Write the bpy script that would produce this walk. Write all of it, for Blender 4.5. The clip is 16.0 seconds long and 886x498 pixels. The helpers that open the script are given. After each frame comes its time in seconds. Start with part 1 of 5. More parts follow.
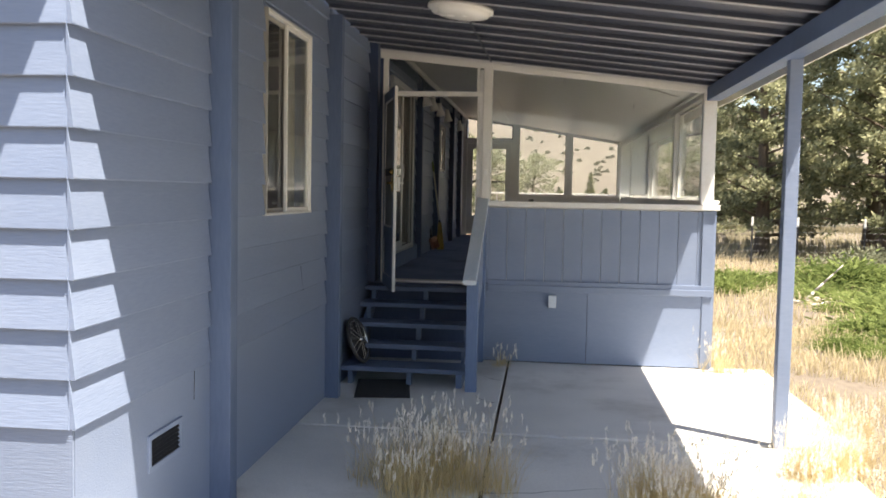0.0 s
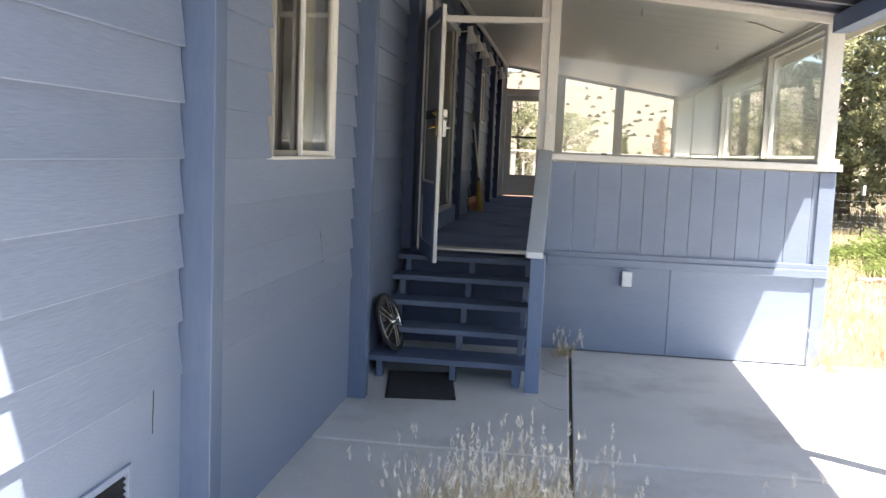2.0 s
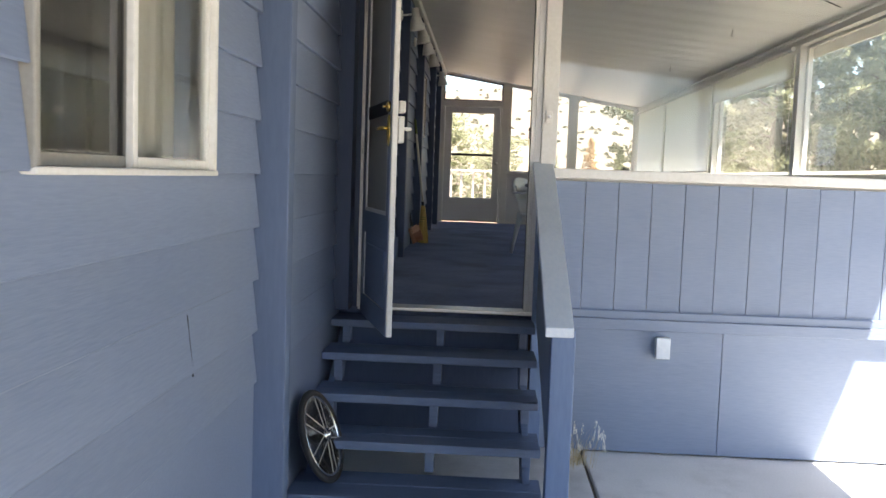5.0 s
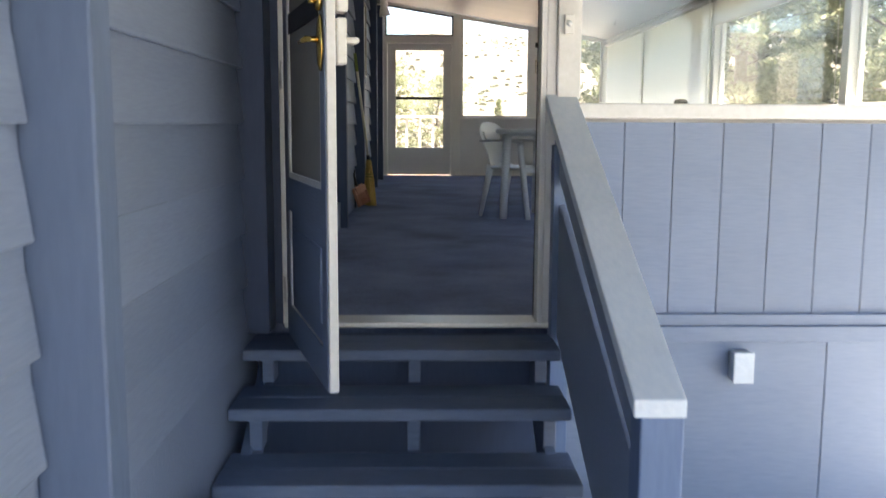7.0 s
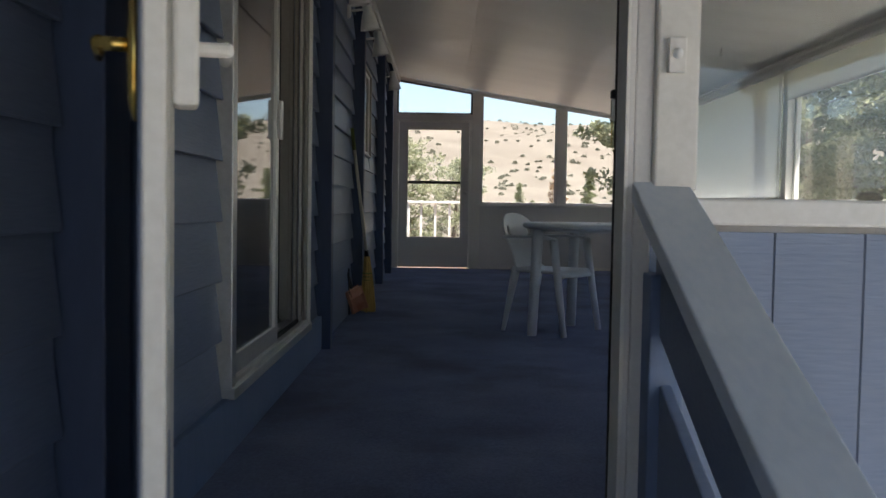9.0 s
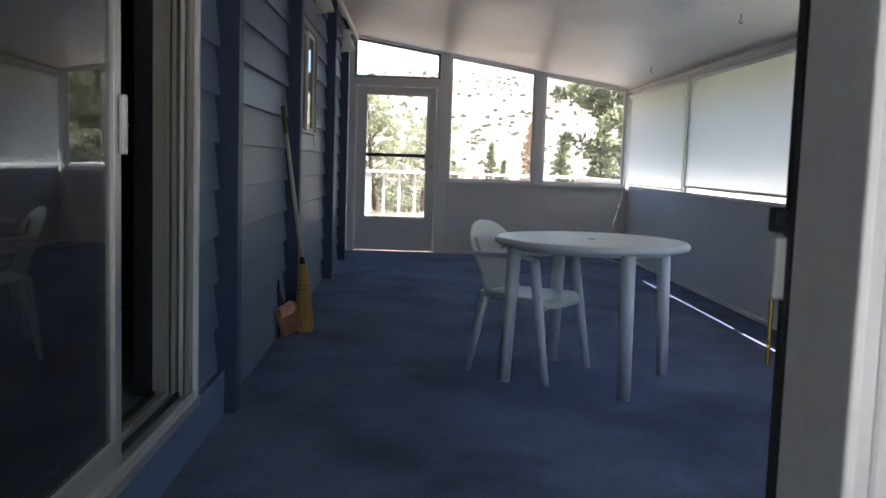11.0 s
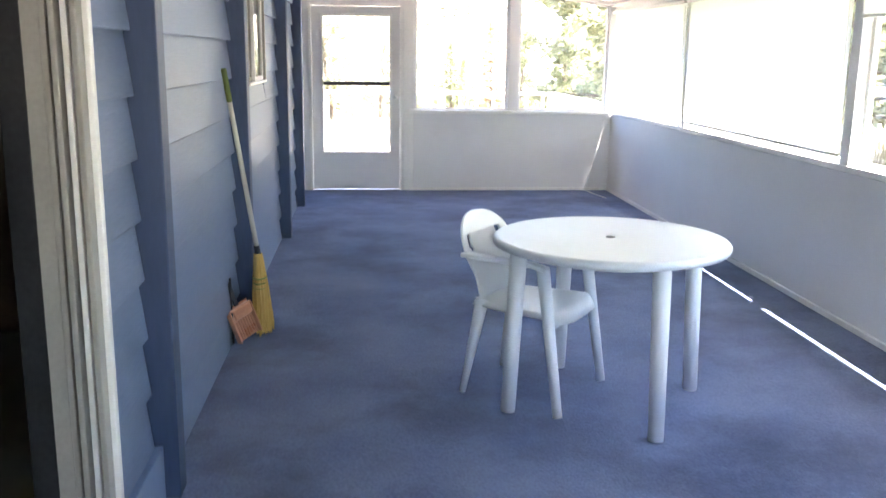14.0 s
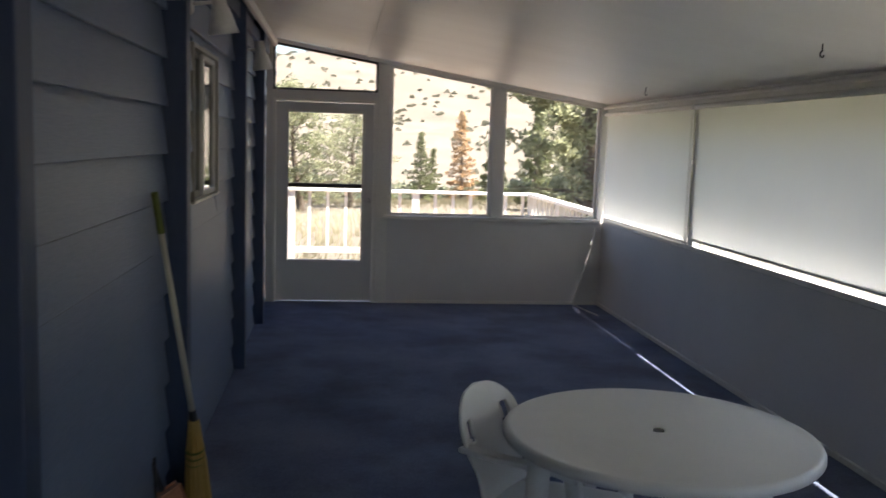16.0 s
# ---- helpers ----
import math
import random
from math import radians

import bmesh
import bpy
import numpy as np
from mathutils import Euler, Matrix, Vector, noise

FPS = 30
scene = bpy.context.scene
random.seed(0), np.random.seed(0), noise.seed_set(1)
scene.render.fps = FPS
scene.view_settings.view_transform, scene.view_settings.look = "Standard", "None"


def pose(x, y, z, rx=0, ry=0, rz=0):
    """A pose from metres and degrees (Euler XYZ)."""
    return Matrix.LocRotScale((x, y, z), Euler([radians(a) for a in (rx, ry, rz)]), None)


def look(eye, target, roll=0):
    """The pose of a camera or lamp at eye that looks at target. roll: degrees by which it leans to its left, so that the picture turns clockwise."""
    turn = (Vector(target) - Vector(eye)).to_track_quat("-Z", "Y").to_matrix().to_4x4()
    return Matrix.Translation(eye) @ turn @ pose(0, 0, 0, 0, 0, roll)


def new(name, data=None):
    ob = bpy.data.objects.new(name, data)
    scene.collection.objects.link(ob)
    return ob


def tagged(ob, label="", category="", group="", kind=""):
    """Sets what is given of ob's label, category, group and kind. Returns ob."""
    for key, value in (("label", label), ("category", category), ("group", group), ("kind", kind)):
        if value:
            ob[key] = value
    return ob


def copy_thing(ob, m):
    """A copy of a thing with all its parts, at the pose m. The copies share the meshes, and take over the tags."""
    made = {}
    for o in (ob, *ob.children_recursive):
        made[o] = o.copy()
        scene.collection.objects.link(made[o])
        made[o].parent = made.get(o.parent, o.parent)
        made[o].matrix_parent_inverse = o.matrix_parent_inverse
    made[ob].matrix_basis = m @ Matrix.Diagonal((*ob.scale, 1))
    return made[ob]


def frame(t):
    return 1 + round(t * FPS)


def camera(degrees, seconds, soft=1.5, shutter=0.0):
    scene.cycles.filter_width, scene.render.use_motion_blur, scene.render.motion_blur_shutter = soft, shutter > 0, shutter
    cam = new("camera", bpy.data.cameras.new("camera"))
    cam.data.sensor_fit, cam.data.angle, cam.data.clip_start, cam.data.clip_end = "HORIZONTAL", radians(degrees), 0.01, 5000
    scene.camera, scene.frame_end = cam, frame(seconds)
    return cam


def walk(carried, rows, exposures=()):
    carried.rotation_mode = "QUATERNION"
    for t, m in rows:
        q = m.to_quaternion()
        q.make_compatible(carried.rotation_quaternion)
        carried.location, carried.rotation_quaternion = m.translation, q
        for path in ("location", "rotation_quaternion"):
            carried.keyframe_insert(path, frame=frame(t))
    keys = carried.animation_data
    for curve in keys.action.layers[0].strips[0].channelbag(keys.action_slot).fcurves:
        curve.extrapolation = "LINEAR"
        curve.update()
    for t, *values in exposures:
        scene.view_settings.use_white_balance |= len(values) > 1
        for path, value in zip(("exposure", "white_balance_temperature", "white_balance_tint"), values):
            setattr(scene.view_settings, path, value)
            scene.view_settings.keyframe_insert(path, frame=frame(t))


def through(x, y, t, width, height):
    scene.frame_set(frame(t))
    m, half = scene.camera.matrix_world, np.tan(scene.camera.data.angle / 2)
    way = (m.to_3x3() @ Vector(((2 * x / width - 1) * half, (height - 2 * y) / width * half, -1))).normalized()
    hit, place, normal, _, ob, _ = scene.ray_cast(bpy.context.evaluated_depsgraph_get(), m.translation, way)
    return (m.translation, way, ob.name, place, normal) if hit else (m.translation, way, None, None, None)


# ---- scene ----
cam = camera(52.5, 16.0, shutter=0.4)
PATH = [
    (0, (-0.001, 0.004, 1.745), (-0.221, 1.988, 1.616), 1.1),
    (0.5, (-0.076, 0.396, 1.72), (-0.323, 2.372, 1.531), 1.9),
    (1, (-0.214, 0.795, 1.71), (-0.436, 2.777, 1.557), 0.6),
    (1.5, (-0.272, 1.192, 1.675), (-0.503, 3.169, 1.479), 2.3),
    (2, (-0.435, 1.626, 1.636), (-0.697, 3.597, 1.419), 2.4),
    (2.5, (-0.522, 2.037, 1.64), (-0.736, 4.012, 1.416), 1.6),
    (3, (-0.613, 2.491, 1.628), (-0.901, 4.463, 1.462), 1.9),
    (3.5, (-0.709, 2.894, 1.594), (-0.906, 4.88, 1.469), 0.4),
    (3.7, (-0.7, 3.001, 1.577), (-0.887, 4.989, 1.46), 0.1),
    (5.8, (-1.131, 4.733, 1.593), (-1.145, 6.725, 1.408), 2.2),
    (6, (-1.155, 4.917, 1.575), (-1.15, 6.907, 1.381), 1.2),
    (6.5, (-1.168, 5.351, 1.544), (-1.056, 7.325, 1.246), 1.8),
    (7, (-1.129, 5.772, 1.572), (-1.085, 7.753, 1.298), 0.3),
    (7.5, (-1.123, 6.188, 1.624), (-1.074, 8.186, 1.561), -1.0),
    (8, (-1.09, 6.53, 1.65), (-1.056, 8.528, 1.719), 1.1),
    (8.5, (-1.068, 6.909, 1.606), (-1.071, 8.909, 1.584), 1.0),
    (10.8, (-0.991, 8.561, 1.878), (-0.937, 10.553, 1.708), 1.4),
    (11, (-0.959, 8.635, 1.91), (-0.891, 10.624, 1.716), 1.9),
    (11.5, (-0.955, 8.817, 2.017), (-0.902, 10.797, 1.739), 3.3),
    (12, (-0.986, 8.982, 2.076), (-0.971, 10.966, 1.824), 0.9),
    (12.5, (-0.968, 9.14, 2.127), (-0.753, 11.093, 1.755), 0.3),
    (13, (-0.957, 9.269, 2.11), (-0.69, 11.137, 1.446), 3.9),
    (13.5, (-0.947, 9.341, 2.158), (-0.706, 11.168, 1.381), 5.1),
    (14, (-1.051, 9.56, 2.282), (-0.89, 11.507, 1.859), 0.7),
    (14.5, (-1.121, 9.749, 2.368), (-0.842, 11.687, 1.957), 0.8),
    (15, (-1.178, 9.915, 2.409), (-0.927, 11.875, 2.102), 0.2),
    (15.5, (-1.123, 10.255, 2.426), (-0.989, 12.232, 2.158), 2.2),
    (16, (-1.066, 10.545, 2.423), (-0.831, 12.517, 2.187), 1.8),
]
EXPOSURE = [
    (0, 1.78, 7150, 12), (1.5, 2.3, 7050, 12), (3.5, 2.85, 7050, 12), (6, 2.85, 6850, 12), (7, 3.2, 6950, 11), (7.5, 3.02, 6750, 12), (8.0, 2.2, 6900, 11), (8.5, 1.93, 6700, 11),
    (11, 2.8, 6050, 13), (11.5, 2.97, 6000, 13), (12, 3.12, 6000, 13), (12.5, 3.26, 6150, 13), (13.0, 3.75, 6700, 13), (13.5, 5.1, 6800, 13), (14.0, 5.0, 6350, 13), (14.5, 3.9, 6450, 13), (15.0, 3.1, 6600, 13), (15.5, 2.58, 6650, 13), (16, 2.42, 6650, 13),
]
walk(cam, [(t, look(eye, target, roll)) for t, eye, target, roll in PATH], EXPOSURE)

# ---- sky and sun ----
SUN_TO = Vector((0.33, -0.23, 1.0)).normalized()
world = bpy.data.worlds.new("sky")
scene.world = world
world.use_nodes = True
wn = world.node_tree
wn.nodes.clear()
sky = wn.nodes.new("ShaderNodeTexSky")
sky.sky_type = "NISHITA"
sky.sun_disc = False
sky.sun_elevation = math.asin(SUN_TO.z)
sky.sun_rotation = math.atan2(SUN_TO.x, SUN_TO.y)
sky.air_density, sky.dust_density, sky.ozone_density = 1.0, 1.2, 1.0
back = wn.nodes.new("ShaderNodeBackground")
back.inputs["Strength"].default_value = 0.075
wout = wn.nodes.new("ShaderNodeOutputWorld")
wn.links.new(sky.outputs[0], back.inputs[0])
wn.links.new(back.outputs[0], wout.inputs[0])
sun = new("sun", bpy.data.lights.new("sun", "SUN"))
sun.data.energy, sun.data.angle, sun.data.color = 5.0, radians(0.53), (1.0, 0.95, 0.87)
sun.matrix_world = look(SUN_TO * 40, (0, 0, 0))

# ---- materials ----


def shade(name, a, b, rough=0.6, metal=0.0, big=1.5, small=40.0, stretch=(1, 1, 1), bump=0.15, depth=0.004, stain=None, stain_amount=0.0, spec=0.5, piece=0.0, coat=0.0, spread=(0.52, 0.74)):
    """A painted or raw surface: colours a to b by coarse and fine noise in object space, stains, fine relief."""
    m = bpy.data.materials.new(name)
    m.use_nodes = True
    n, l = m.node_tree.nodes, m.node_tree.links
    bsdf = n["Principled BSDF"]
    tc = n.new("ShaderNodeTexCoord")
    mp = n.new("ShaderNodeMapping")
    mp.inputs["Scale"].default_value = stretch
    l.new(tc.outputs["Object"], mp.inputs["Vector"])
    oi = n.new("ShaderNodeObjectInfo")
    add = n.new("ShaderNodeVectorMath")
    add.operation = "MULTIPLY_ADD"
    l.new(oi.outputs["Random"], add.inputs[0])
    add.inputs[1].default_value = (37.0, 19.0, 53.0)
    l.new(mp.outputs[0], add.inputs[2])
    n1, n2 = n.new("ShaderNodeTexNoise"), n.new("ShaderNodeTexNoise")
    n1.inputs["Scale"].default_value, n1.inputs["Detail"].default_value = big, 5
    n2.inputs["Scale"].default_value, n2.inputs["Detail"].default_value = small, 4
    l.new(add.outputs[0], n1.inputs["Vector"])
    l.new(add.outputs[0], n2.inputs["Vector"])
    mixf = n.new("ShaderNodeMath")
    mixf.operation = "MULTIPLY_ADD"
    mixf.inputs[1].default_value = 0.45
    l.new(n2.outputs[0], mixf.inputs[0])
    sc = n.new("ShaderNodeMath")
    sc.operation = "MULTIPLY"
    sc.inputs[1].default_value = 0.6
    l.new(n1.outputs[0], sc.inputs[0])
    l.new(sc.outputs[0], mixf.inputs[2])
    ramp = n.new("ShaderNodeValToRGB")
    ramp.color_ramp.elements[0].position, ramp.color_ramp.elements[1].position = 0.36, 0.68
    ramp.color_ramp.elements[0].color, ramp.color_ramp.elements[1].color = (*a, 1), (*b, 1)
    l.new(mixf.outputs[0], ramp.inputs[0])
    col = ramp.outputs[0]
    if stain:
        n3 = n.new("ShaderNodeTexNoise")
        n3.inputs["Scale"].default_value, n3.inputs["Detail"].default_value = big * 0.6, 8
        n3.inputs["Roughness"].default_value = 0.65
        l.new(tc.outputs["Object"], n3.inputs["Vector"])
        r3 = n.new("ShaderNodeValToRGB")
        r3.color_ramp.elements[0].position, r3.color_ramp.elements[1].position = spread
        r3.color_ramp.elements[0].color, r3.color_ramp.elements[1].color = (0, 0, 0, 1), (stain_amount,) * 3 + (1,)
        l.new(n3.outputs[0], r3.inputs[0])
        mx = n.new("ShaderNodeMix")
        mx.data_type = "RGBA"
        l.new(r3.outputs[0], mx.inputs[0])
        l.new(col, mx.inputs[6])
        mx.inputs[7].default_value = (*stain, 1)
        col = mx.outputs[2]
    if piece:
        hsv = n.new("ShaderNodeHueSaturation")
        mr = n.new("ShaderNodeMapRange")
        mr.inputs[3].default_value, mr.inputs[4].default_value = 1 - piece, 1 + piece
        l.new(oi.outputs["Random"], mr.inputs[0])
        l.new(mr.outputs[0], hsv.inputs["Value"])
        l.new(col, hsv.inputs["Color"])
        col = hsv.outputs[0]
    l.new(col, bsdf.inputs["Base Color"])
    rr = n.new("ShaderNodeMapRange")
    rr.inputs[3].default_value, rr.inputs[4].default_value = max(rough - 0.1, 0.02), min(rough + 0.12, 1)
    l.new(n1.outputs[0], rr.inputs[0])
    l.new(rr.outputs[0], bsdf.inputs["Roughness"])
    bsdf.inputs["Metallic"].default_value = metal
    bsdf.inputs["Specular IOR Level"].default_value = spec
    bsdf.inputs["Coat Weight"].default_value = coat
    if bump:
        bp = n.new("ShaderNodeBump")
        bp.inputs["Strength"].default_value, bp.inputs["Distance"].default_value = bump, depth
        l.new(n2.outputs[0], bp.inputs["Height"])
        l.new(bp.outputs[0], bsdf.inputs["Normal"])
    return m


def leafy(name, a, b, through=0.35, scale=0.8):
    """Leaves and straw: colour by clump, part of the light passes through."""
    m = bpy.data.materials.new(name)
    m.use_nodes = True
    n, l = m.node_tree.nodes, m.node_tree.links
    n.clear()
    out = n.new("ShaderNodeOutputMaterial")
    geo = n.new("ShaderNodeNewGeometry")
    tc = n.new("ShaderNodeTexCoord")
    no = n.new("ShaderNodeTexNoise")
    no.inputs["Scale"].default_value = scale
    l.new(tc.outputs["Object"], no.inputs["Vector"])
    ad = n.new("ShaderNodeMath")
    ad.operation = "MULTIPLY_ADD"
    ad.inputs[1].default_value = 0.5
    l.new(geo.outputs["Random Per Island"], ad.inputs[0])
    hl = n.new("ShaderNodeMath")
    hl.operation = "MULTIPLY"
    hl.inputs[1].default_value = 0.55
    l.new(no.outputs[0], hl.inputs[0])
    l.new(hl.outputs[0], ad.inputs[2])
    ramp = n.new("ShaderNodeValToRGB")
    ramp.color_ramp.elements[0].position, ramp.color_ramp.elements[1].position = 0.2, 0.8
    ramp.color_ramp.elements[0].color, ramp.color_ramp.elements[1].color = (*a, 1), (*b, 1)
    l.new(ad.outputs[0], ramp.inputs[0])
    d, t, mx = n.new("ShaderNodeBsdfDiffuse"), n.new("ShaderNodeBsdfTranslucent"), n.new("ShaderNodeMixShader")
    l.new(ramp.outputs[0], d.inputs[0])
    l.new(ramp.outputs[0], t.inputs[0])
    mx.inputs[0].default_value = through
    l.new(d.outputs[0], mx.inputs[1])
    l.new(t.outputs[0], mx.inputs[2])
    l.new(mx.outputs[0], out.inputs[0])
    return m


def pane_glass(name, tint=(0.93, 0.95, 0.94), ior=1.5, dust=0.0):
    """Thin window glass: clear, with the sheen of glass and a film of dust."""
    m = bpy.data.materials.new(name)
    m.use_nodes = True
    n, l = m.node_tree.nodes, m.node_tree.links
    n.clear()
    out = n.new("ShaderNodeOutputMaterial")
    tr, gl, mx, fr = n.new("ShaderNodeBsdfTransparent"), n.new("ShaderNodeBsdfGlossy"), n.new("ShaderNodeMixShader"), n.new("ShaderNodeLayerWeight")
    tr.inputs[0].default_value = (*tint, 1)
    gl.inputs["Roughness"].default_value = 0.02
    pw, sc = n.new("ShaderNodeMath"), n.new("ShaderNodeMath")
    pw.operation, pw.inputs[1].default_value = "POWER", 5.0
    fr.inputs[0].default_value = 0.5
    sc.operation, sc.inputs[1].default_value, sc.inputs[2].default_value = "MULTIPLY_ADD", 0.9, ((ior - 1) / (ior + 1)) ** 2
    l.new(fr.outputs["Facing"], pw.inputs[0])
    l.new(pw.outputs[0], sc.inputs[0])
    l.new(sc.outputs[0], mx.inputs[0])
    l.new(tr.outputs[0], mx.inputs[1])
    l.new(gl.outputs[0], mx.inputs[2])
    last = mx
    if dust:
        df, m2, no, mr = n.new("ShaderNodeBsdfDiffuse"), n.new("ShaderNodeMixShader"), n.new("ShaderNodeTexNoise"), n.new("ShaderNodeMapRange")
        df.inputs[0].default_value = (0.7, 0.68, 0.62, 1)
        no.inputs["Scale"].default_value, no.inputs["Detail"].default_value = 3, 8
        mr.inputs[1].default_value, mr.inputs[2].default_value, mr.inputs[3].default_value, mr.inputs[4].default_value = 0.3, 0.8, dust * 0.3, dust
        l.new(no.outputs[0], mr.inputs[0])
        l.new(mr.outputs[0], m2.inputs[0])
        l.new(mx.outputs[0], m2.inputs[1])
        l.new(df.outputs[0], m2.inputs[2])
        last = m2
    l.new(last.outputs[0], out.inputs[0])
    return m


def cloth(name, a, through=0.5):
    m = leafy(name, tuple(c * 0.95 for c in a), a, through, 2.0)
    return m


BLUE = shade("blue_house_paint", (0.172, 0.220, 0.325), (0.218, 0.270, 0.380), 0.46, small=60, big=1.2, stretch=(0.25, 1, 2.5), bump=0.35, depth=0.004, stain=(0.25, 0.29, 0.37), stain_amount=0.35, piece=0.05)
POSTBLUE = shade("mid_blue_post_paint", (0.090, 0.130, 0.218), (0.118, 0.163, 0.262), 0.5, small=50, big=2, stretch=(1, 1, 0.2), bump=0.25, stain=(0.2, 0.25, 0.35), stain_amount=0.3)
# porch siding: the house blue darkened, so the wall's shade sits in the colour
PORCHBLUE = shade("shaded_blue_porch_paint", (0.105, 0.150, 0.250), (0.145, 0.195, 0.305), 0.42, small=60, big=1.2, stretch=(0.25, 1, 2.5), bump=0.35, depth=0.004, stain=(0.19, 0.225, 0.30), stain_amount=0.35, piece=0.06)
TRIM = shade("deep_blue_trim_paint", (0.105, 0.16, 0.285), (0.14, 0.205, 0.345), 0.5, small=50, big=2, stretch=(1, 1, 0.2), bump=0.25, stain=(0.2, 0.25, 0.36), stain_amount=0.3)
# navy, deepened in colour for shaded post sides and the gap behind the steps
NAVY = shade("shaded_navy_paint", (0.026, 0.046, 0.10), (0.040, 0.064, 0.13), 0.5, small=50, big=2, stretch=(1, 1, 0.2), bump=0.25, stain=(0.06, 0.09, 0.15), stain_amount=0.25)
RAILCAP = shade("pale_worn_rail_paint", (0.60, 0.67, 0.76), (0.72, 0.77, 0.83), 0.5, small=60, big=3, stretch=(1, 0.2, 1), bump=0.3, stain=(0.30, 0.34, 0.40), stain_amount=0.4)
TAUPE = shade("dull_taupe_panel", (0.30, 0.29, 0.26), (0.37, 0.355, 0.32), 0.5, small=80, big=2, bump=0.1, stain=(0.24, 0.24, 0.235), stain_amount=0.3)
STEP = shade("worn_blue_step_paint", (0.085, 0.12, 0.20), (0.13, 0.175, 0.275), 0.6, small=70, big=3, stretch=(0.2, 1.5, 1), bump=0.4, stain=(0.20, 0.22, 0.26), stain_amount=0.45, piece=0.05)
WHITE = shade("aged_white_paint", (0.70, 0.69, 0.65), (0.82, 0.81, 0.78), 0.45, small=50, big=2, bump=0.12, stain=(0.55, 0.52, 0.46), stain_amount=0.3)
GREYWALL = shade("pale_grey_wall_paint", (0.66, 0.65, 0.645), (0.74, 0.73, 0.715), 0.6, small=120, big=1.0, bump=0.2, stain=(0.54, 0.52, 0.50), stain_amount=0.35)
CEIL = shade("white_metal_ceiling_panel", (0.72, 0.715, 0.69), (0.80, 0.795, 0.77), 0.38, small=3, big=0.8, stretch=(0.3, 1, 1), bump=0.12, depth=0.02, stain=(0.64, 0.60, 0.53), stain_amount=0.3)
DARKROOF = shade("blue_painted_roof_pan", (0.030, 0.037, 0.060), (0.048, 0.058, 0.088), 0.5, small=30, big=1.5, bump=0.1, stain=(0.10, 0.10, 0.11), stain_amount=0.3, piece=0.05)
RIB = shade("pale_roof_seam", (0.38, 0.40, 0.44), (0.50, 0.51, 0.53), 0.4, metal=0.3, small=30, big=3, bump=0.05)
CARPET = shade("blue_outdoor_carpet", (0.080, 0.098, 0.168), (0.170, 0.200, 0.292), 0.9, small=90, big=2.2, bump=0.6, depth=0.006, stain=(0.040, 0.046, 0.068), stain_amount=0.72, spec=0.1, spread=(0.47, 0.70))
CARPET.node_tree.nodes["Principled BSDF"].inputs["Sheen Weight"].default_value = 0.16
CARPET.node_tree.nodes["Principled BSDF"].inputs["Sheen Roughness"].default_value = 0.4
CARPET.node_tree.nodes["Principled BSDF"].inputs["Sheen Tint"].default_value = (0.45, 0.52, 0.75, 1)
CONCRETE = shade("weathered_concrete", (0.56, 0.56, 0.55), (0.70, 0.695, 0.675), 0.85, small=90, big=1.3, bump=0.3, stain=(0.34, 0.335, 0.32), stain_amount=0.9, spec=0.3)
ALU = shade("dull_aluminium", (0.55, 0.55, 0.54), (0.68, 0.68, 0.67), 0.38, metal=0.8, small=60, big=3, bump=0.05)
DARKMETAL = shade("dark_bronze_frame", (0.02, 0.021, 0.025), (0.04, 0.04, 0.045), 0.45, metal=0.3, small=60, bump=0.05)
BLACK = shade("black_rubber", (0.018, 0.018, 0.02), (0.035, 0.035, 0.037), 0.8, small=120, big=4, bump=0.5, stain=(0.08, 0.075, 0.07), stain_amount=0.3)
CHROME = shade("worn_chrome", (0.55, 0.55, 0.56), (0.72, 0.72, 0.72), 0.2, metal=1.0, small=60, big=5, bump=0.03)
BRASS = shade("polished_brass", (0.60, 0.40, 0.10), (0.78, 0.55, 0.18), 0.22, metal=1.0, small=60, big=5, bump=0.03)
PLASTIC = shade("white_moulded_plastic", (0.76, 0.78, 0.80), (0.82, 0.83, 0.84), 0.35, small=160, big=4, bump=0.08, depth=0.001, stain=(0.6, 0.58, 0.54), stain_amount=0.25)
STRAW = shade("broom_straw", (0.42, 0.26, 0.06), (0.66, 0.45, 0.14), 0.7, small=160, big=6, stretch=(8, 8, 0.4), bump=0.6)
COPPER = shade("salmon_plastic", (0.45, 0.20, 0.12), (0.60, 0.30, 0.19), 0.3, small=60, big=5, bump=0.05)
STICK = shade("pale_wood_handle", (0.50, 0.46, 0.36), (0.64, 0.60, 0.48), 0.5, small=60, big=3, stretch=(8, 8, 0.4), bump=0.2)
# room walls and ceiling: beige darkened in colour to give the unlit interior
ROOM = shade("darkened_tan_room", (0.10, 0.075, 0.055), (0.15, 0.11, 0.08), 0.8, small=60, big=1, bump=0.1)
ROOMFLOOR = shade("beige_room_carpet", (0.34, 0.30, 0.25), (0.44, 0.40, 0.34), 0.95, small=200, big=2, bump=0.5, spec=0.1)
BARK = shade("grey_brown_bark", (0.07, 0.05, 0.035), (0.16, 0.12, 0.085), 0.9, small=18, big=3, stretch=(3, 3, 0.5), bump=0.9, depth=0.03)
EARTH = shade("dry_straw_ground", (0.128, 0.106, 0.084), (0.195, 0.168, 0.136), 0.95, small=9, big=0.12, bump=0.6, depth=0.05, stain=(0.155, 0.14, 0.105), stain_amount=0.5, spec=0.1)
DEADWOOD = shade("bleached_deadwood", (0.38, 0.34, 0.30), (0.55, 0.52, 0.47), 0.85, small=40, big=4, stretch=(1, 1, 0.2), bump=0.5)
REDWOOD = shade("weathered_red_deck_wood", (0.20, 0.125, 0.08), (0.31, 0.205, 0.135), 0.8, small=40, big=3, stretch=(0.2, 1, 1), bump=0.4)
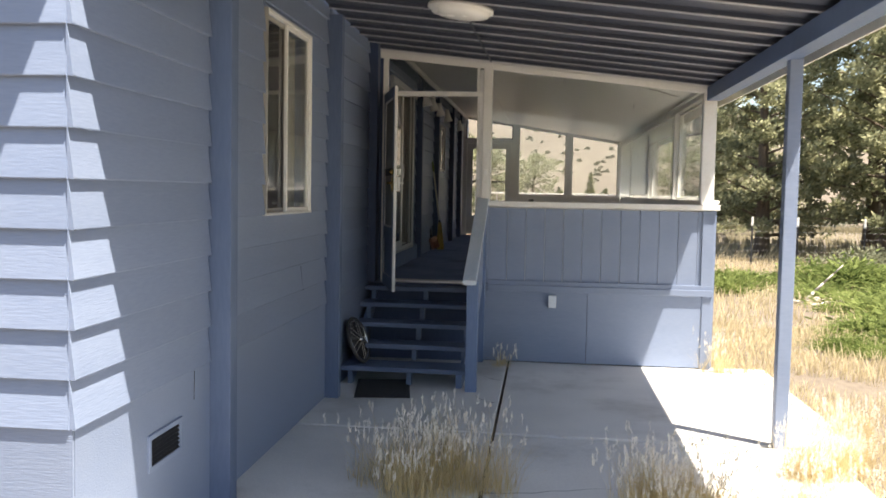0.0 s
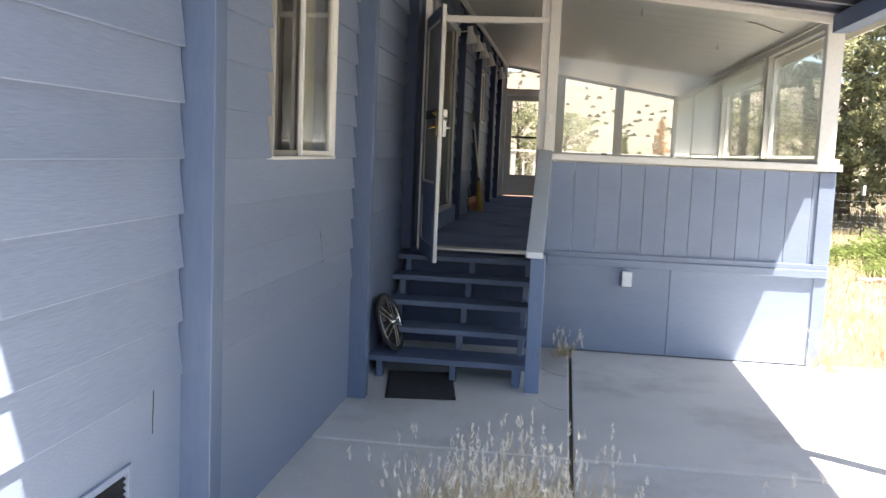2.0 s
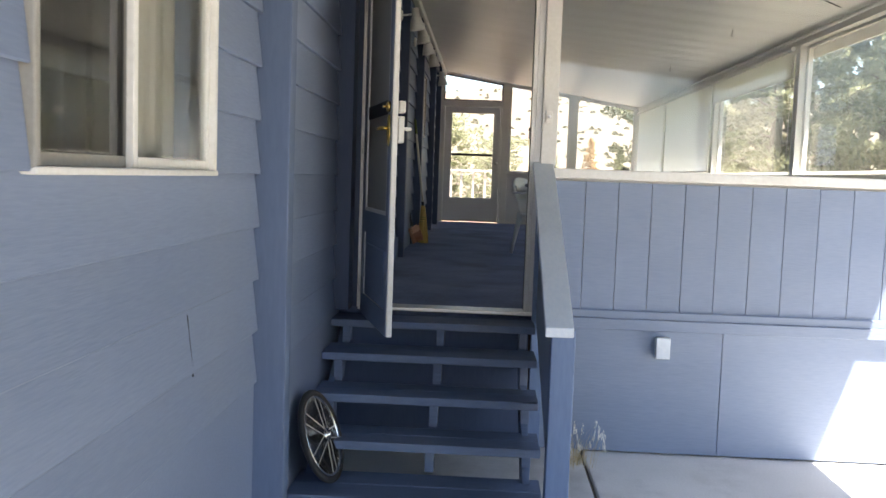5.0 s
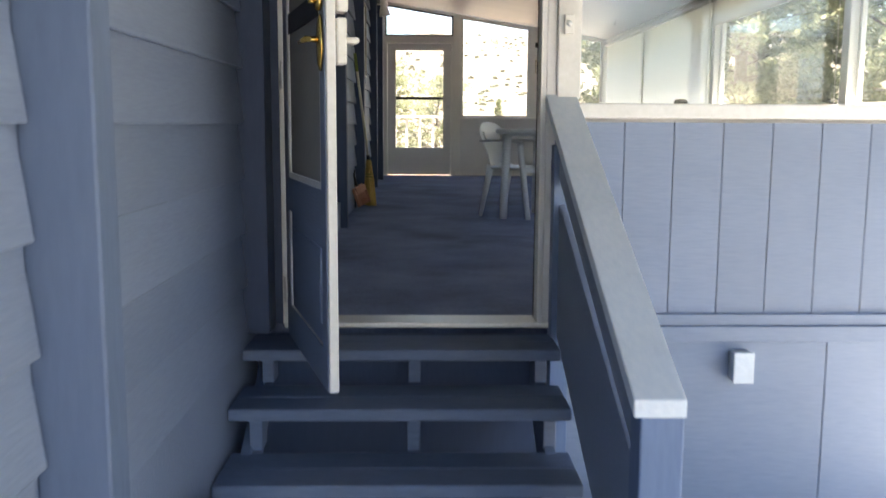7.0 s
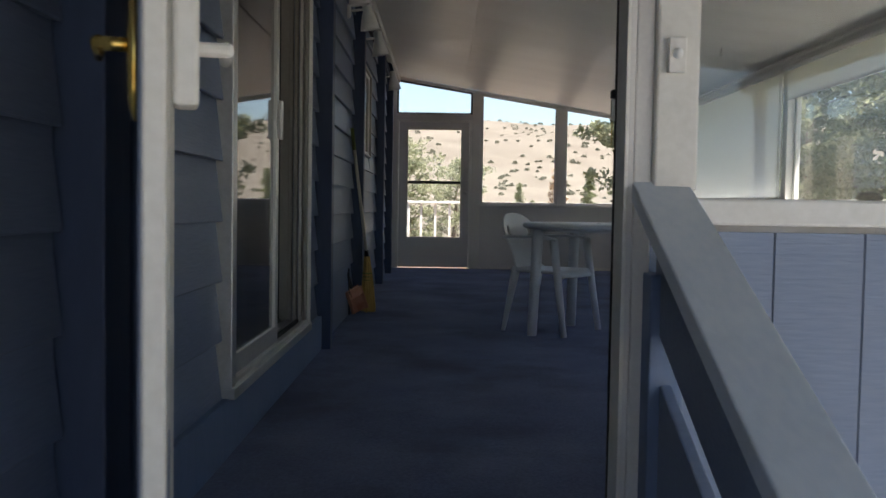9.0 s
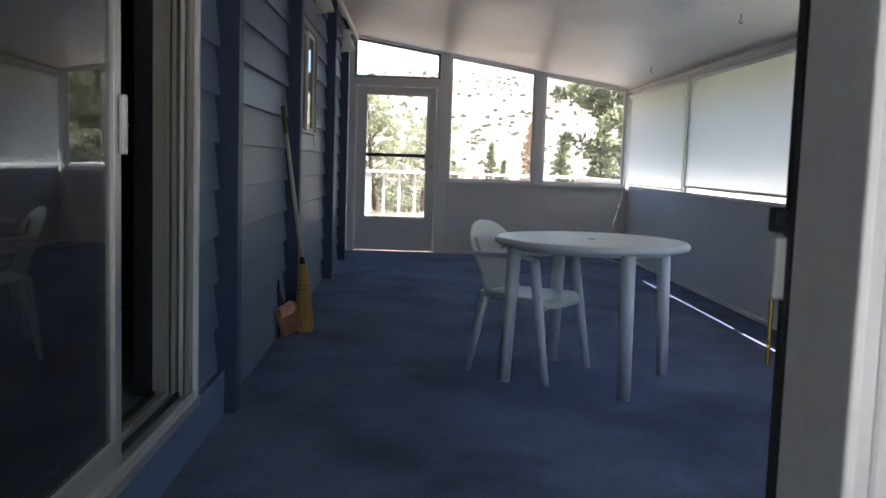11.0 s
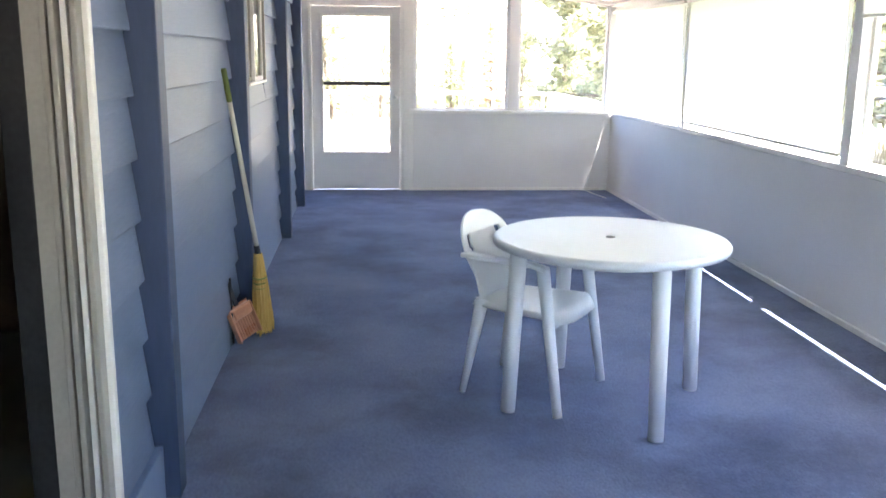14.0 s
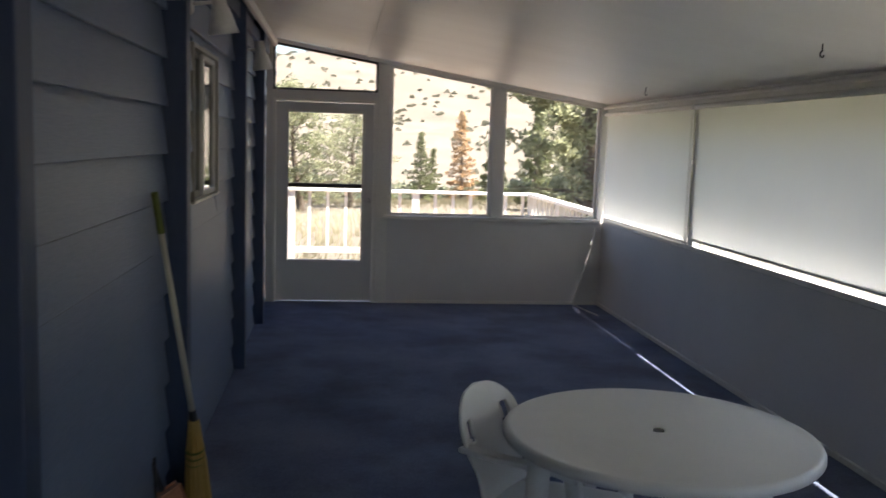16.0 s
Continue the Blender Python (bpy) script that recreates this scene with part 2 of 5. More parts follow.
ROOFING = shade("brown_roof_shingle", (0.10, 0.085, 0.075), (0.16, 0.14, 0.12), 0.9, small=40, big=2, bump=0.5)
JUNIPER = leafy("juniper_foliage", (0.13, 0.145, 0.08), (0.46, 0.46, 0.29), 0.55)
SHRUB = leafy("green_shrub_foliage", (0.085, 0.125, 0.04), (0.26, 0.31, 0.11), 0.45)
PINE = leafy("conifer_foliage", (0.10, 0.12, 0.055), (0.25, 0.265, 0.13), 0.4)
RUST = leafy("dead_conifer_foliage", (0.42, 0.27, 0.14), (0.60, 0.42, 0.25), 0.35)
SAGE = leafy("grey_sage_foliage", (0.13, 0.145, 0.095), (0.26, 0.265, 0.18), 0.3)
GRASS = leafy("dry_grass_blades", (0.52, 0.41, 0.21), (0.78, 0.67, 0.43), 0.6)
FIELD = leafy("pasture_grass", (0.42, 0.35, 0.22), (0.66, 0.57, 0.39), 0.5)
# distance haze is put into this scrub colour, paler and greyer
HILLSCRUB = leafy("hazy_hill_scrub", (0.15, 0.15, 0.11), (0.25, 0.24, 0.18), 0.45, 0.05)
# field grass again, colour darkened to hold back the sunlit far field
PASTURE = leafy("darkened_field_grass", (0.22, 0.20, 0.13), (0.34, 0.30, 0.20), 0.35)
SEED = leafy("pale_grass_heads", (0.78, 0.74, 0.66), (0.90, 0.88, 0.83), 0.55)
CURTAIN = cloth("cream_curtain", (0.62, 0.57, 0.48), 0.25)
SHADE = cloth("white_roller_fabric", (0.92, 0.925, 0.92), 0.72)
GLASS = pane_glass("window_glass", dust=0.06)
CLEAR = pane_glass("clear_glass", (0.96, 0.97, 0.97), dust=0.03)
SMOKED = pane_glass("dark_screened_glass", (0.35, 0.36, 0.37), 2.0, dust=0.05)
LAMPGLASS = shade("opal_lamp_glass", (0.74, 0.73, 0.68), (0.82, 0.81, 0.77), 0.25, small=80, big=3, bump=0.02)

# ---- building helpers ----


def box(bm, x0, x1, y0, y1, z0, z1, bevel=0.0, matrix=None):
    r = bmesh.ops.create_cube(bm, size=1.0, matrix=Matrix.LocRotScale(((x0 + x1) / 2, (y0 + y1) / 2, (z0 + z1) / 2), None, (abs(x1 - x0), abs(y1 - y0), abs(z1 - z0))))
    vs = r["verts"]
    if bevel:
        es = list({e for v in vs for e in v.link_edges})
        rb = bmesh.ops.bevel(bm, geom=es, offset=bevel, segments=2, affect="EDGES", profile=0.5)
        vs = list({v for f in rb["faces"] for v in f.verts} | {v for v in vs if v.is_valid})
    if matrix is not None:
        bmesh.ops.transform(bm, matrix=matrix, verts=vs)
    return bm


def boxed(x0, x1, y0, y1, z0, z1, bevel=0.004):
    return box(bmesh.new(), x0, x1, y0, y1, z0, z1, bevel)


def rod(bm, p, q, r0, r1=None, seg=10, caps=True):
    p, q = Vector(p), Vector(q)
    d = q - p
    m = Matrix.Translation((p + q) / 2) @ d.to_track_quat("Z", "Y").to_matrix().to_4x4()
    bmesh.ops.create_cone(bm, cap_ends=caps, segments=seg, radius1=r0, radius2=r0 if r1 is None else r1, depth=d.length, matrix=m)
    return bm


def lathe(bm, profile, seg=28, matrix=None):
    """A turned shape from (radius, height) pairs round z."""
    rings = []
    for r, z in profile:
        rings.append([bm.verts.new((r * math.cos(2 * math.pi * i / seg), r * math.sin(2 * math.pi * i / seg), z)) for i in range(seg)])
    for a, b in zip(rings, rings[1:]):
        for i in range(seg):
            bm.faces.new((a[i], a[(i + 1) % seg], b[(i + 1) % seg], b[i]))
    for ring, flip in ((rings[0], True), (rings[-1], False)):
        if abs(profile[0 if flip else -1][0]) > 1e-4:
            bm.faces.new(ring[::-1] if flip else ring)
    bmesh.ops.remove_doubles(bm, verts=[v for r in rings for v in r], dist=1e-5)
    if matrix is not None:
        bmesh.ops.transform(bm, matrix=matrix, verts=[v for v in bm.verts])
    return bm


def prism(bm, outline, y0, y1, axis="y"):
    """An outline of (u, z) pairs drawn out along an axis: 'y' takes u as x, 'x' takes u as y."""
    def at(u, z, w):
        return (u, w, z) if axis == "y" else (w, u, z)
    a = [bm.verts.new(at(u, z, y0)) for u, z in outline]
    b = [bm.verts.new(at(u, z, y1)) for u, z in outline]
    n = len(outline)
    fs = [bm.faces.new(a), bm.faces.new(b[::-1])]
    fs += [bm.faces.new((a[(i + 1) % n], a[i], b[i], b[(i + 1) % n])) for i in range(n)]
    bmesh.ops.recalc_face_normals(bm, faces=fs)
    return bm


def sheet_from(bm, smooth):
    me = bpy.data.meshes.new("mesh")
    bmesh.ops.recalc_face_normals(bm, faces=bm.faces[:]) if len(bm.faces) < 20000 else None
    bm.to_mesh(me)
    bm.free()
    if smooth:
        for p in me.polygons:
            p.use_smooth = True
    return me


def part(name, bm, material, parent=None, label="", smooth=False, kind=""):
    me = sheet_from(bm, smooth) if isinstance(bm, bmesh.types.BMesh) else bm
    if not me.materials:
        me.materials.append(material)
    ob = new(name, me)
    if parent is not None:
        ob.parent = parent
        ob.matrix_parent_inverse = parent.matrix_basis.inverted()
    return tagged(ob, label, kind=kind)


def structure(name, bm, material, label="", category="", smooth=False):
    ob = part(name, bm, material, None, label, smooth)
    return tagged(ob, label, category, kind="structure")


def thing(name, at, label, category, group=""):
    ob = new(name)
    ob.empty_display_size = 0.1
    ob.matrix_basis = at if isinstance(at, Matrix) else Matrix.Translation(at)
    return tagged(ob, label, category, group)


def local(parent, name, bm, material, label="", smooth=False):
    """A part whose mesh is written in its thing's own coordinates."""
    ob = part(name, bm, material, None, label, smooth)
    ob.parent = parent
    return ob


def piece(name, mesh, at, parent):
    ob = new(name, mesh)
    ob.parent = parent
    ob.matrix_parent_inverse = parent.matrix_basis.inverted()
    ob.matrix_basis = at
    return ob


def walled(breaks_u, breaks_z, holes, put):
    """Cells between the breaks, less those within a hole (u0, u1, z0, z1)."""
    us = sorted(set(breaks_u) | {h[i] for h in holes for i in (0, 1)})
    zs = sorted(set(breaks_z) | {h[i] for h in holes for i in (2, 3)})
    for u0, u1 in zip(us, us[1:]):
        for z0, z1 in zip(zs, zs[1:]):
            u, z = (u0 + u1) / 2, (z0 + z1) / 2
            if not any(h[0] < u < h[1] and h[2] < z < h[3] for h in holes):
                put(u0, u1, z0, z1)


def ceil_z(x):
    """Underside of the porch ceiling, which falls away from the house."""
    return 3.10 - 0.158 * x

# ---- ground ----
WALL_X, PIL_X, DECK, FRONT, FAR = -1.79, -1.69, 0.81, 9.2, 19.42
SIDE = 1.61
HOUSE_END, COURSE, LAP0 = 3.24, 0.1925, 0.80


def step01(a, b, v):
    v = min(max((v - a) / (b - a), 0), 1)
    return v * v * (3 - 2 * v)


def ground_z(x, y):
    d = math.hypot(max(abs(x) - 14, 0), max(y - 30, -y - 20, 0))
    rough_ = 0.25 * noise.noise((x * 0.08, y * 0.08, 0)) + 0.9 * noise.noise((x * 0.02, y * 0.02, 4))
    hill = 40 * step01(120, 430, y + 0.10 * x) * (1 + 0.16 * noise.noise((x * 0.006, y * 0.004, 2)))
    hill += 12 * step01(60, 300, abs(x)) * step01(-20, 80, y + 30)
    hill += 4.5 * step01(100, 320, y) * noise.noise((x * 0.02, y * 0.015, 7))
    return -0.03 + rough_ * step01(2, 30, d) - 2.4 * step01(8, 60, d) + hill


def ground_sheet():
    def marks(lo, hi, near0, near1):
        v, out = near0, []
        while v < near1:
            out.append(v)
            v += 2.0
        s, w = 2.4, near1
        while w < hi:
            out.append(w)
            w += s
            s *= 1.10
        s, w = 2.4, near0 - 2.4
        while w > lo:
            out.insert(0, w)
            s *= 1.13
            w -= s
        return out
    xs, ys = marks(-2200, 2200, -20, 30), marks(-1500, 2600, -10, 50)
    vs = [(x, y, ground_z(x, y)) for y in ys for x in xs]
    nx = len(xs)
    fs = [(j * nx + i, j * nx + i + 1, (j + 1) * nx + i + 1, (j + 1) * nx + i) for j in range(len(ys) - 1) for i in range(nx - 1)]
    me = bpy.data.meshes.new("ground")
    me.from_pydata(vs, [], fs)
    for p in me.polygons:
        p.use_smooth = True
    return me


structure("ground", ground_sheet(), EARTH, "dry straw-coloured ground rising to a bare hillside", "ground")

# concrete pad under the carport, cast in bays with open joints
pad = tagged(new("pavement"), "cracked pale concrete pad under the carport", "pavement", kind="structure")
JX, JY = -0.32, 6.42
for x0, x1, y0, y1, dz in ((-1.86, JX - 0.012, 2.6, JY - 0.008, 0.0), (JX + 0.012, 2.0, 2.75, JY - 0.012, -0.008), (-1.86, JX - 0.012, JY + 0.008, 9.3, 0.004), (JX + 0.012, 2.25, JY + 0.012, 9.3, 0.0)):
    bm = bmesh.new()
    box(bm, x0, x1, y0, y1, -0.14, dz, 0.008)
    part("slab", bm, CONCRETE, pad)

# hairline cracks branching off the joints
rnd = random.Random(7)
for x, y, a, ln in ((-0.36, 8.25, 2.75, 0.34), (-0.36, 7.35, 2.9, 0.30), (-0.30, 5.1, 0.15, 0.9), (-0.36, 4.3, 3.0, 0.8), (1.3, 8.1, 0.1, 0.5)):
    bm = bmesh.new()
    p = Vector((x, y, 0.0045))
    for k in range(9):
        q = p + Vector((math.cos(a), math.sin(a), 0)) * ln / 9
        w = 0.004 * (1 - k / 11)
        n = Vector((-math.sin(a), math.cos(a), 0)) * w
        vs = [bm.verts.new(c) for c in (p - n, q - n, q + n, p + n)]
        bm.faces.new(vs)
        p, a = q, a + rnd.uniform(-0.45, 0.45)
    part("crack", bm, BLACK, pad)

# ---- house shell ----
WIN = (5.60, 6.66, 1.58, 2.86)
SLIDER = (10.22, 11.86, 1.03, 3.02)
HWIN = (15.04, 15.88, 2.10, 2.84)
TOP = 3.42
bm = bmesh.new()
walled((HOUSE_END + 0.16, 21.0), (-0.1, TOP), (WIN, SLIDER, HWIN), lambda a, b, c, d: box(bm, WALL_X - 0.16, WALL_X, a, b, c, d))
bmesh.ops.remove_doubles(bm, verts=bm.verts[:], dist=1e-4)
wall_house = structure("wall_house", bm, BLUE, "blue lap-sided long house wall with pilaster boards", "wall")
bm = bmesh.new()
box(bm, -9.0, WALL_X, HOUSE_END, HOUSE_END + 0.16, -0.1, 4.3)
wall_gable = structure("wall_gable", bm, BLUE, "sunlit blue lap-sided end wall of the house", "wall")
bm = bmesh.new()
box(bm, -9.0, -8.84, HOUSE_END + 0.16, 20.84, -0.1, TOP)
box(bm, -9.0, WALL_X - 0.16, 20.84, 21.0, -0.1, 4.3)
structure("wall_back", bm, BLUE, "blue back walls of the house", "wall")
bm = bmesh.new()
box(bm, -8.84, WALL_X - 0.16, HOUSE_END + 0.16, 20.84, 0.9, 1.03)
structure("floor_house", bm, ROOMFLOOR, "beige carpeted floor inside the house", "floor")
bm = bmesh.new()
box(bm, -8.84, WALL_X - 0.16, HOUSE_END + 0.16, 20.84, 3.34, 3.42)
structure("ceiling_house", bm, ROOM, "room ceiling inside the house, coloured dark for the unlit room", "ceiling")
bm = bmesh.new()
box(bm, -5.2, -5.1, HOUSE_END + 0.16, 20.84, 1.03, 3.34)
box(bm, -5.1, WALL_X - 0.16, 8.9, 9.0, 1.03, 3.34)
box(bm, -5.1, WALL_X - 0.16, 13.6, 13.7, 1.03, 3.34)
structure("wall_room", bm, ROOM, "room walls behind the sliding door, tan darkened for the unlit room", "wall")
bm = bmesh.new()
prism(bm, [(-9.6, 3.43), (-5.4, 4.75), (-1.5, 3.53), (-1.5, 3.60), (-5.4, 4.85), (-9.6, 3.53)], 2.7, 21.4)
structure("roof_house", bm, ROOFING, "low brown shingled house roof", "roof")

plank_cache = {}


def plank_mesh(length, height, paint):
    key = (round(length, 3), round(height, 3), paint.name)
    if key not in plank_cache:
        bm = bmesh.new()
        prism(bm, [(0, 0.004), (-0.024, 0.0), (-0.027, 0.004), (-0.003, height + 0.008), (0, height + 0.008)], 0, length, axis="x")
        me = sheet_from(bm, False)
        me.materials.append(paint)
        plank_cache[key] = me
    return plank_cache[key]


def lap_run(parent, u0, u1, z0, z1, holes, place, paint=BLUE):
    """Lap siding from u0 to u1: each board its own piece, cut round the holes."""
    k = 0
    z = z0
    while z < z1 - 0.03:
        zt = min(z + COURSE, z1)
        cuts = sorted({u0, u1} | {min(max(h[i], u0), u1) for h in holes for i in (0, 1) if h[2] < zt and h[3] > z})
        for a, b in zip(cuts, cuts[1:]):
            if b - a < 0.02:
                continue
            mid = (a + b) / 2
            spans = [(z, zt)]
            for h in holes:
                if h[0] < mid < h[1] and h[2] < zt and h[3] > z:
                    spans = [s for s in ((z, min(zt, h[2])), (max(z, h[3]), zt)) if s[1] - s[0] > 0.015]
            for s0, s1 in spans:
                piece("plank", plank_mesh(b - a, s1 - s0, paint), place(a, s0), parent)
        z += COURSE
        k += 1


PILASTERS = ((4.66, 4.77), (7.255, 7.35), (9.0, 9.14), (12.40, 12.50), (14.39, 14.49), (16.78, 16.89), (18.32, 18.43))
edges = [HOUSE_END - 0.019] + [v + d for p in PILASTERS for v, d in zip(p, (-0.018, 0.004))] + [20.9]
GROW = 0.026
OPEN = [(h[0] - GROW, h[1] + GROW, h[2] - GROW * 0.2, h[3] + GROW) for h in (WIN, SLIDER, HWIN)]
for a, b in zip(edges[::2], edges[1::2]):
    # boards inside the porch get the blue with shade mixed in
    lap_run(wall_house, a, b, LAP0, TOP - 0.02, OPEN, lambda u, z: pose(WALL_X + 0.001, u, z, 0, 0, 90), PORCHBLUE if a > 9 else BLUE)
lap_run(wall_gable, -6.0, WALL_X + 0.004, LAP0, 4.2, [], lambda u, z: pose(u, HOUSE_END - 0.001, z))
# flat skirting below the siding
bm = bmesh.new()
walled((HOUSE_END + 0.004, 4.6, 20.9), (-0.12, LAP0 + 0.02), ((3.90, 4.26, 0.435, 0.58),), lambda a, b, c, d: box(bm, WALL_X, WALL_X + 0.012, a, b, c, d))
part("skirting", bm, BLUE, wall_house)
bm = bmesh.new()
box(bm, -6.0, WALL_X + 0.012, HOUSE_END - 0.014, HOUSE_END, -0.12, LAP0 + 0.02)
part("skirting", bm, BLUE, wall_gable)
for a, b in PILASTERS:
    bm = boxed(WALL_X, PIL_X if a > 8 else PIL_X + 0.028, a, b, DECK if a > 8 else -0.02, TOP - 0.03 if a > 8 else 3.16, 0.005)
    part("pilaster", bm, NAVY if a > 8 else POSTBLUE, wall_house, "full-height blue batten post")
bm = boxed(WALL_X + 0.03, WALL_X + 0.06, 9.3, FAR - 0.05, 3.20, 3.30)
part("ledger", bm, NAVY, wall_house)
bm = boxed(PIL_X + 0.002, PIL_X + 0.032, 9.32, FAR - 0.03, 3.28, 3.345)
part("ceiling_trim", bm, WHITE, wall_house, "pale strip along the ceiling edge")

# split board joints and a nail head in the siding
for y, za, zb in ((4.435, 0.64, 0.79), (6.50, 0.985, 1.165)):
    bm = bmesh.new()
    p = Vector((WALL_X + 0.0275 if za > 0.8 else WALL_X + 0.013, y, za))
    for k in range(5):
        q = p + Vector((-0.004 if za > 0.8 else 0, rnd.uniform(-0.004, 0.004), (zb - za) / 5))
        rod(bm, p, q, 0.0022, 0.0022, 4)
        p = q
    part("board_split", bm, BLACK, wall_house)

# ---- carport roof ----
carport = tagged(new("carport_roof"), "dark blue ribbed metal carport roof with pale seams", "roof", kind="structure")
EDGE_X = 1.912


def carport_z(x):
    """Underside of the carport roof, flatter than the porch ceiling."""
    return 2.972 - 0.108 * x


def slope_panel(bm, y0, y1, dz0, dz1, x0=WALL_X + 0.03, x1=EDGE_X, under=carport_z):
    prism(bm, [(x0, under(x0) + dz0), (x1, under(x1) + dz0), (x1, under(x1) + dz1), (x0, under(x0) + dz1)], y0, y1)


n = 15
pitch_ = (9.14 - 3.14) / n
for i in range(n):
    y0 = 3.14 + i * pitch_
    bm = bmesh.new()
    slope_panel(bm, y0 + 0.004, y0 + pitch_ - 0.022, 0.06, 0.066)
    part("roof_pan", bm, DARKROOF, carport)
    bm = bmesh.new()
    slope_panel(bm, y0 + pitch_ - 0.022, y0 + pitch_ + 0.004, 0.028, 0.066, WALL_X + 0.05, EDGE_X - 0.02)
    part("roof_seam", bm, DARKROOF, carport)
    bm = bmesh.new()
    slope_panel(bm, y0 + pitch_ - 0.024, y0 + pitch_ + 0.006, 0.022, 0.028, WALL_X + 0.05, EDGE_X - 0.02)
    part("seam_cap", bm, RIB, carport)
bm = boxed(1.57, 1.70, 3.05, FRONT - 0.04, 2.68, carport_z(1.63) + 0.02, 0.004)
part("beam", bm, TRIM, carport, "dark blue edge beam")
bm = boxed(EDGE_X, EDGE_X + 0.02, 3.1, FAR + 0.3, ceil_z(EDGE_X) - 0.06, ceil_z(EDGE_X) + 0.09, 0.003)
part("gutter_fascia", bm, WHITE, carport)
for y in (6.38, 3.2):
    bm = boxed(1.635, 1.725, y, y + 0.09, -0.03, 2.70, 0.006)
    part("post", bm, BLUE, carport, "square blue carport post")

# ---- porch shell ----
bm = bmesh.new()
slope_panel(bm, 8.92, FAR + 0.25, 0.075, 0.09, WALL_X + 0.03, EDGE_X, ceil_z)
structure("roof_porch", bm, WHITE, "white metal porch roof", "roof")
bm = bmesh.new()
slope_panel(bm, FRONT + 0.03, FAR - 0.02, 0.0, 0.05, WALL_X + 0.03, SIDE + 0.14, ceil_z)
for x, w in ((-0.79, 0.012),):
    slope_panel(bm, FRONT + 0.03, FAR - 0.02, -w, 0.0, x - 0.02, x + 0.02, ceil_z)
structure("ceiling", bm, CEIL, "sloping white panelled porch ceiling with joint strips", "ceiling")
bm = bmesh.new()
box(bm, WALL_X + 0.012, SIDE + 0.08, FRONT + 0.02, FAR + 0.05, DECK - 0.12, DECK)
structure("floor", bm, CARPET, "porch deck covered in worn blue outdoor carpet", "floor")

POSTX0, POSTX1 = -0.632, -0.545
wall_front = tagged(new("wall_front"), "blue grooved porch front wall with ledge and white cap", "wall", kind="structure")
bm = bmesh.new()
box(bm, -0.60, 0.464, FRONT, FRONT + 0.06, 0.012, 0.80)
part("lower_panel", bm, BLUE, wall_front)
bm = bmesh.new()
box(bm, 0.469, 1.66, FRONT, FRONT + 0.06, 0.012, 0.80)
part("lower_panel", bm, BLUE, wall_front)
bm = bmesh.new()
box(bm, -0.60, 1.66, FRONT + 0.03, FRONT + 0.07, -0.1, 0.80)
part("panel_backing", bm, BLACK, wall_front)
bm = bmesh.new()
box(bm, -0.60, 1.66, FRONT + 0.035, FRONT + 0.07, 0.80, 1.60)
part("backing", bm, GREYWALL, wall_front)
xs = [-0.55 + 0.19 * i for i in range(12)]
for x in xs:
    bm = bmesh.new()
    x1 = min(x + 0.19 - 0.004, 1.58)
    if x1 - x > 0.03:
        box(bm, x, x1, FRONT + 0.008, FRONT + 0.034, 0.84, 1.585)
        part("siding_board", bm, BLUE, wall_front)
bm = boxed(-0.55, 1.70, FRONT - 0.03, FRONT + 0.01, 0.735, 0.80)
box(bm, -0.55, 1.70, FRONT - 0.015, FRONT + 0.02, 0.80, 0.845, 0.003)
part("ledge", bm, BLUE, wall_front)
bm = boxed(1.58, 1.70, FRONT - 0.012, FRONT + 0.05, 0.845, 1.59)
box(bm, 1.60, 1.70, FRONT - 0.012, FRONT + 0.05, -0.1, 0.735, 0.004)
part("corner_board", bm, BLUE, wall_front)
bm = boxed(-0.56, 1.74, FRONT - 0.045, FRONT + 0.13, 1.60, 1.655, 0.006)
part("cap", bm, WHITE, wall_front, "white sill cap")
part("door_post_foot", boxed(POSTX0 + 0.003, POSTX1 - 0.003, FRONT - 0.002, FRONT + 0.097, DECK, 1.668, 0.005), BLUE, wall_front)
bm = boxed(POSTX0, POSTX1, FRONT - 0.048, FRONT + 0.10, 1.67, carport_z(-0.56) + 0.002, 0.005)
part("door_post", bm, WHITE, wall_front, "white porch post")
bm = boxed(1.55, 1.68, FRONT - 0.005, FRONT + 0.10, 1.655, carport_z(1.62), 0.005)
part("corner_post", bm, WHITE, wall_front, "white corner post")
bm = bmesh.new()
prism(bm, [(-1.725, carport_z(-1.725) - 0.055), (1.68, carport_z(1.68) - 0.045), (1.68, carport_z(1.68) + 0.005), (-1.725, carport_z(-1.725) + 0.005)], FRONT - 0.02, FRONT + 0.03)
part("head_trim", bm, WHITE, wall_front)
bm = bmesh.new()
prism(bm, [(-1.76, carport_z(-1.76) + 0.008), (1.68, carport_z(1.68) + 0.008), (1.68, ceil_z(1.68) + 0.06), (-1.76, ceil_z(-1.76) + 0.06)], FRONT - 0.012, FRONT + 0.028)
part("head_board", bm, GREYWALL, wall_front)

# glazing of the porch front
window_front = tagged(new("window_front"), "large fixed pane over the porch front wall", "window", kind="structure")
bm = bmesh.new()
prism(bm, [(POSTX1, 1.655), (1.55, 1.655), (1.55, carport_z(1.55) - 0.02), (POSTX1, carport_z(POSTX1) - 0.03)], FRONT + 0.012, FRONT + 0.016)
g = part("pane", bm, CLEAR, window_front)
g.visible_shadow = False

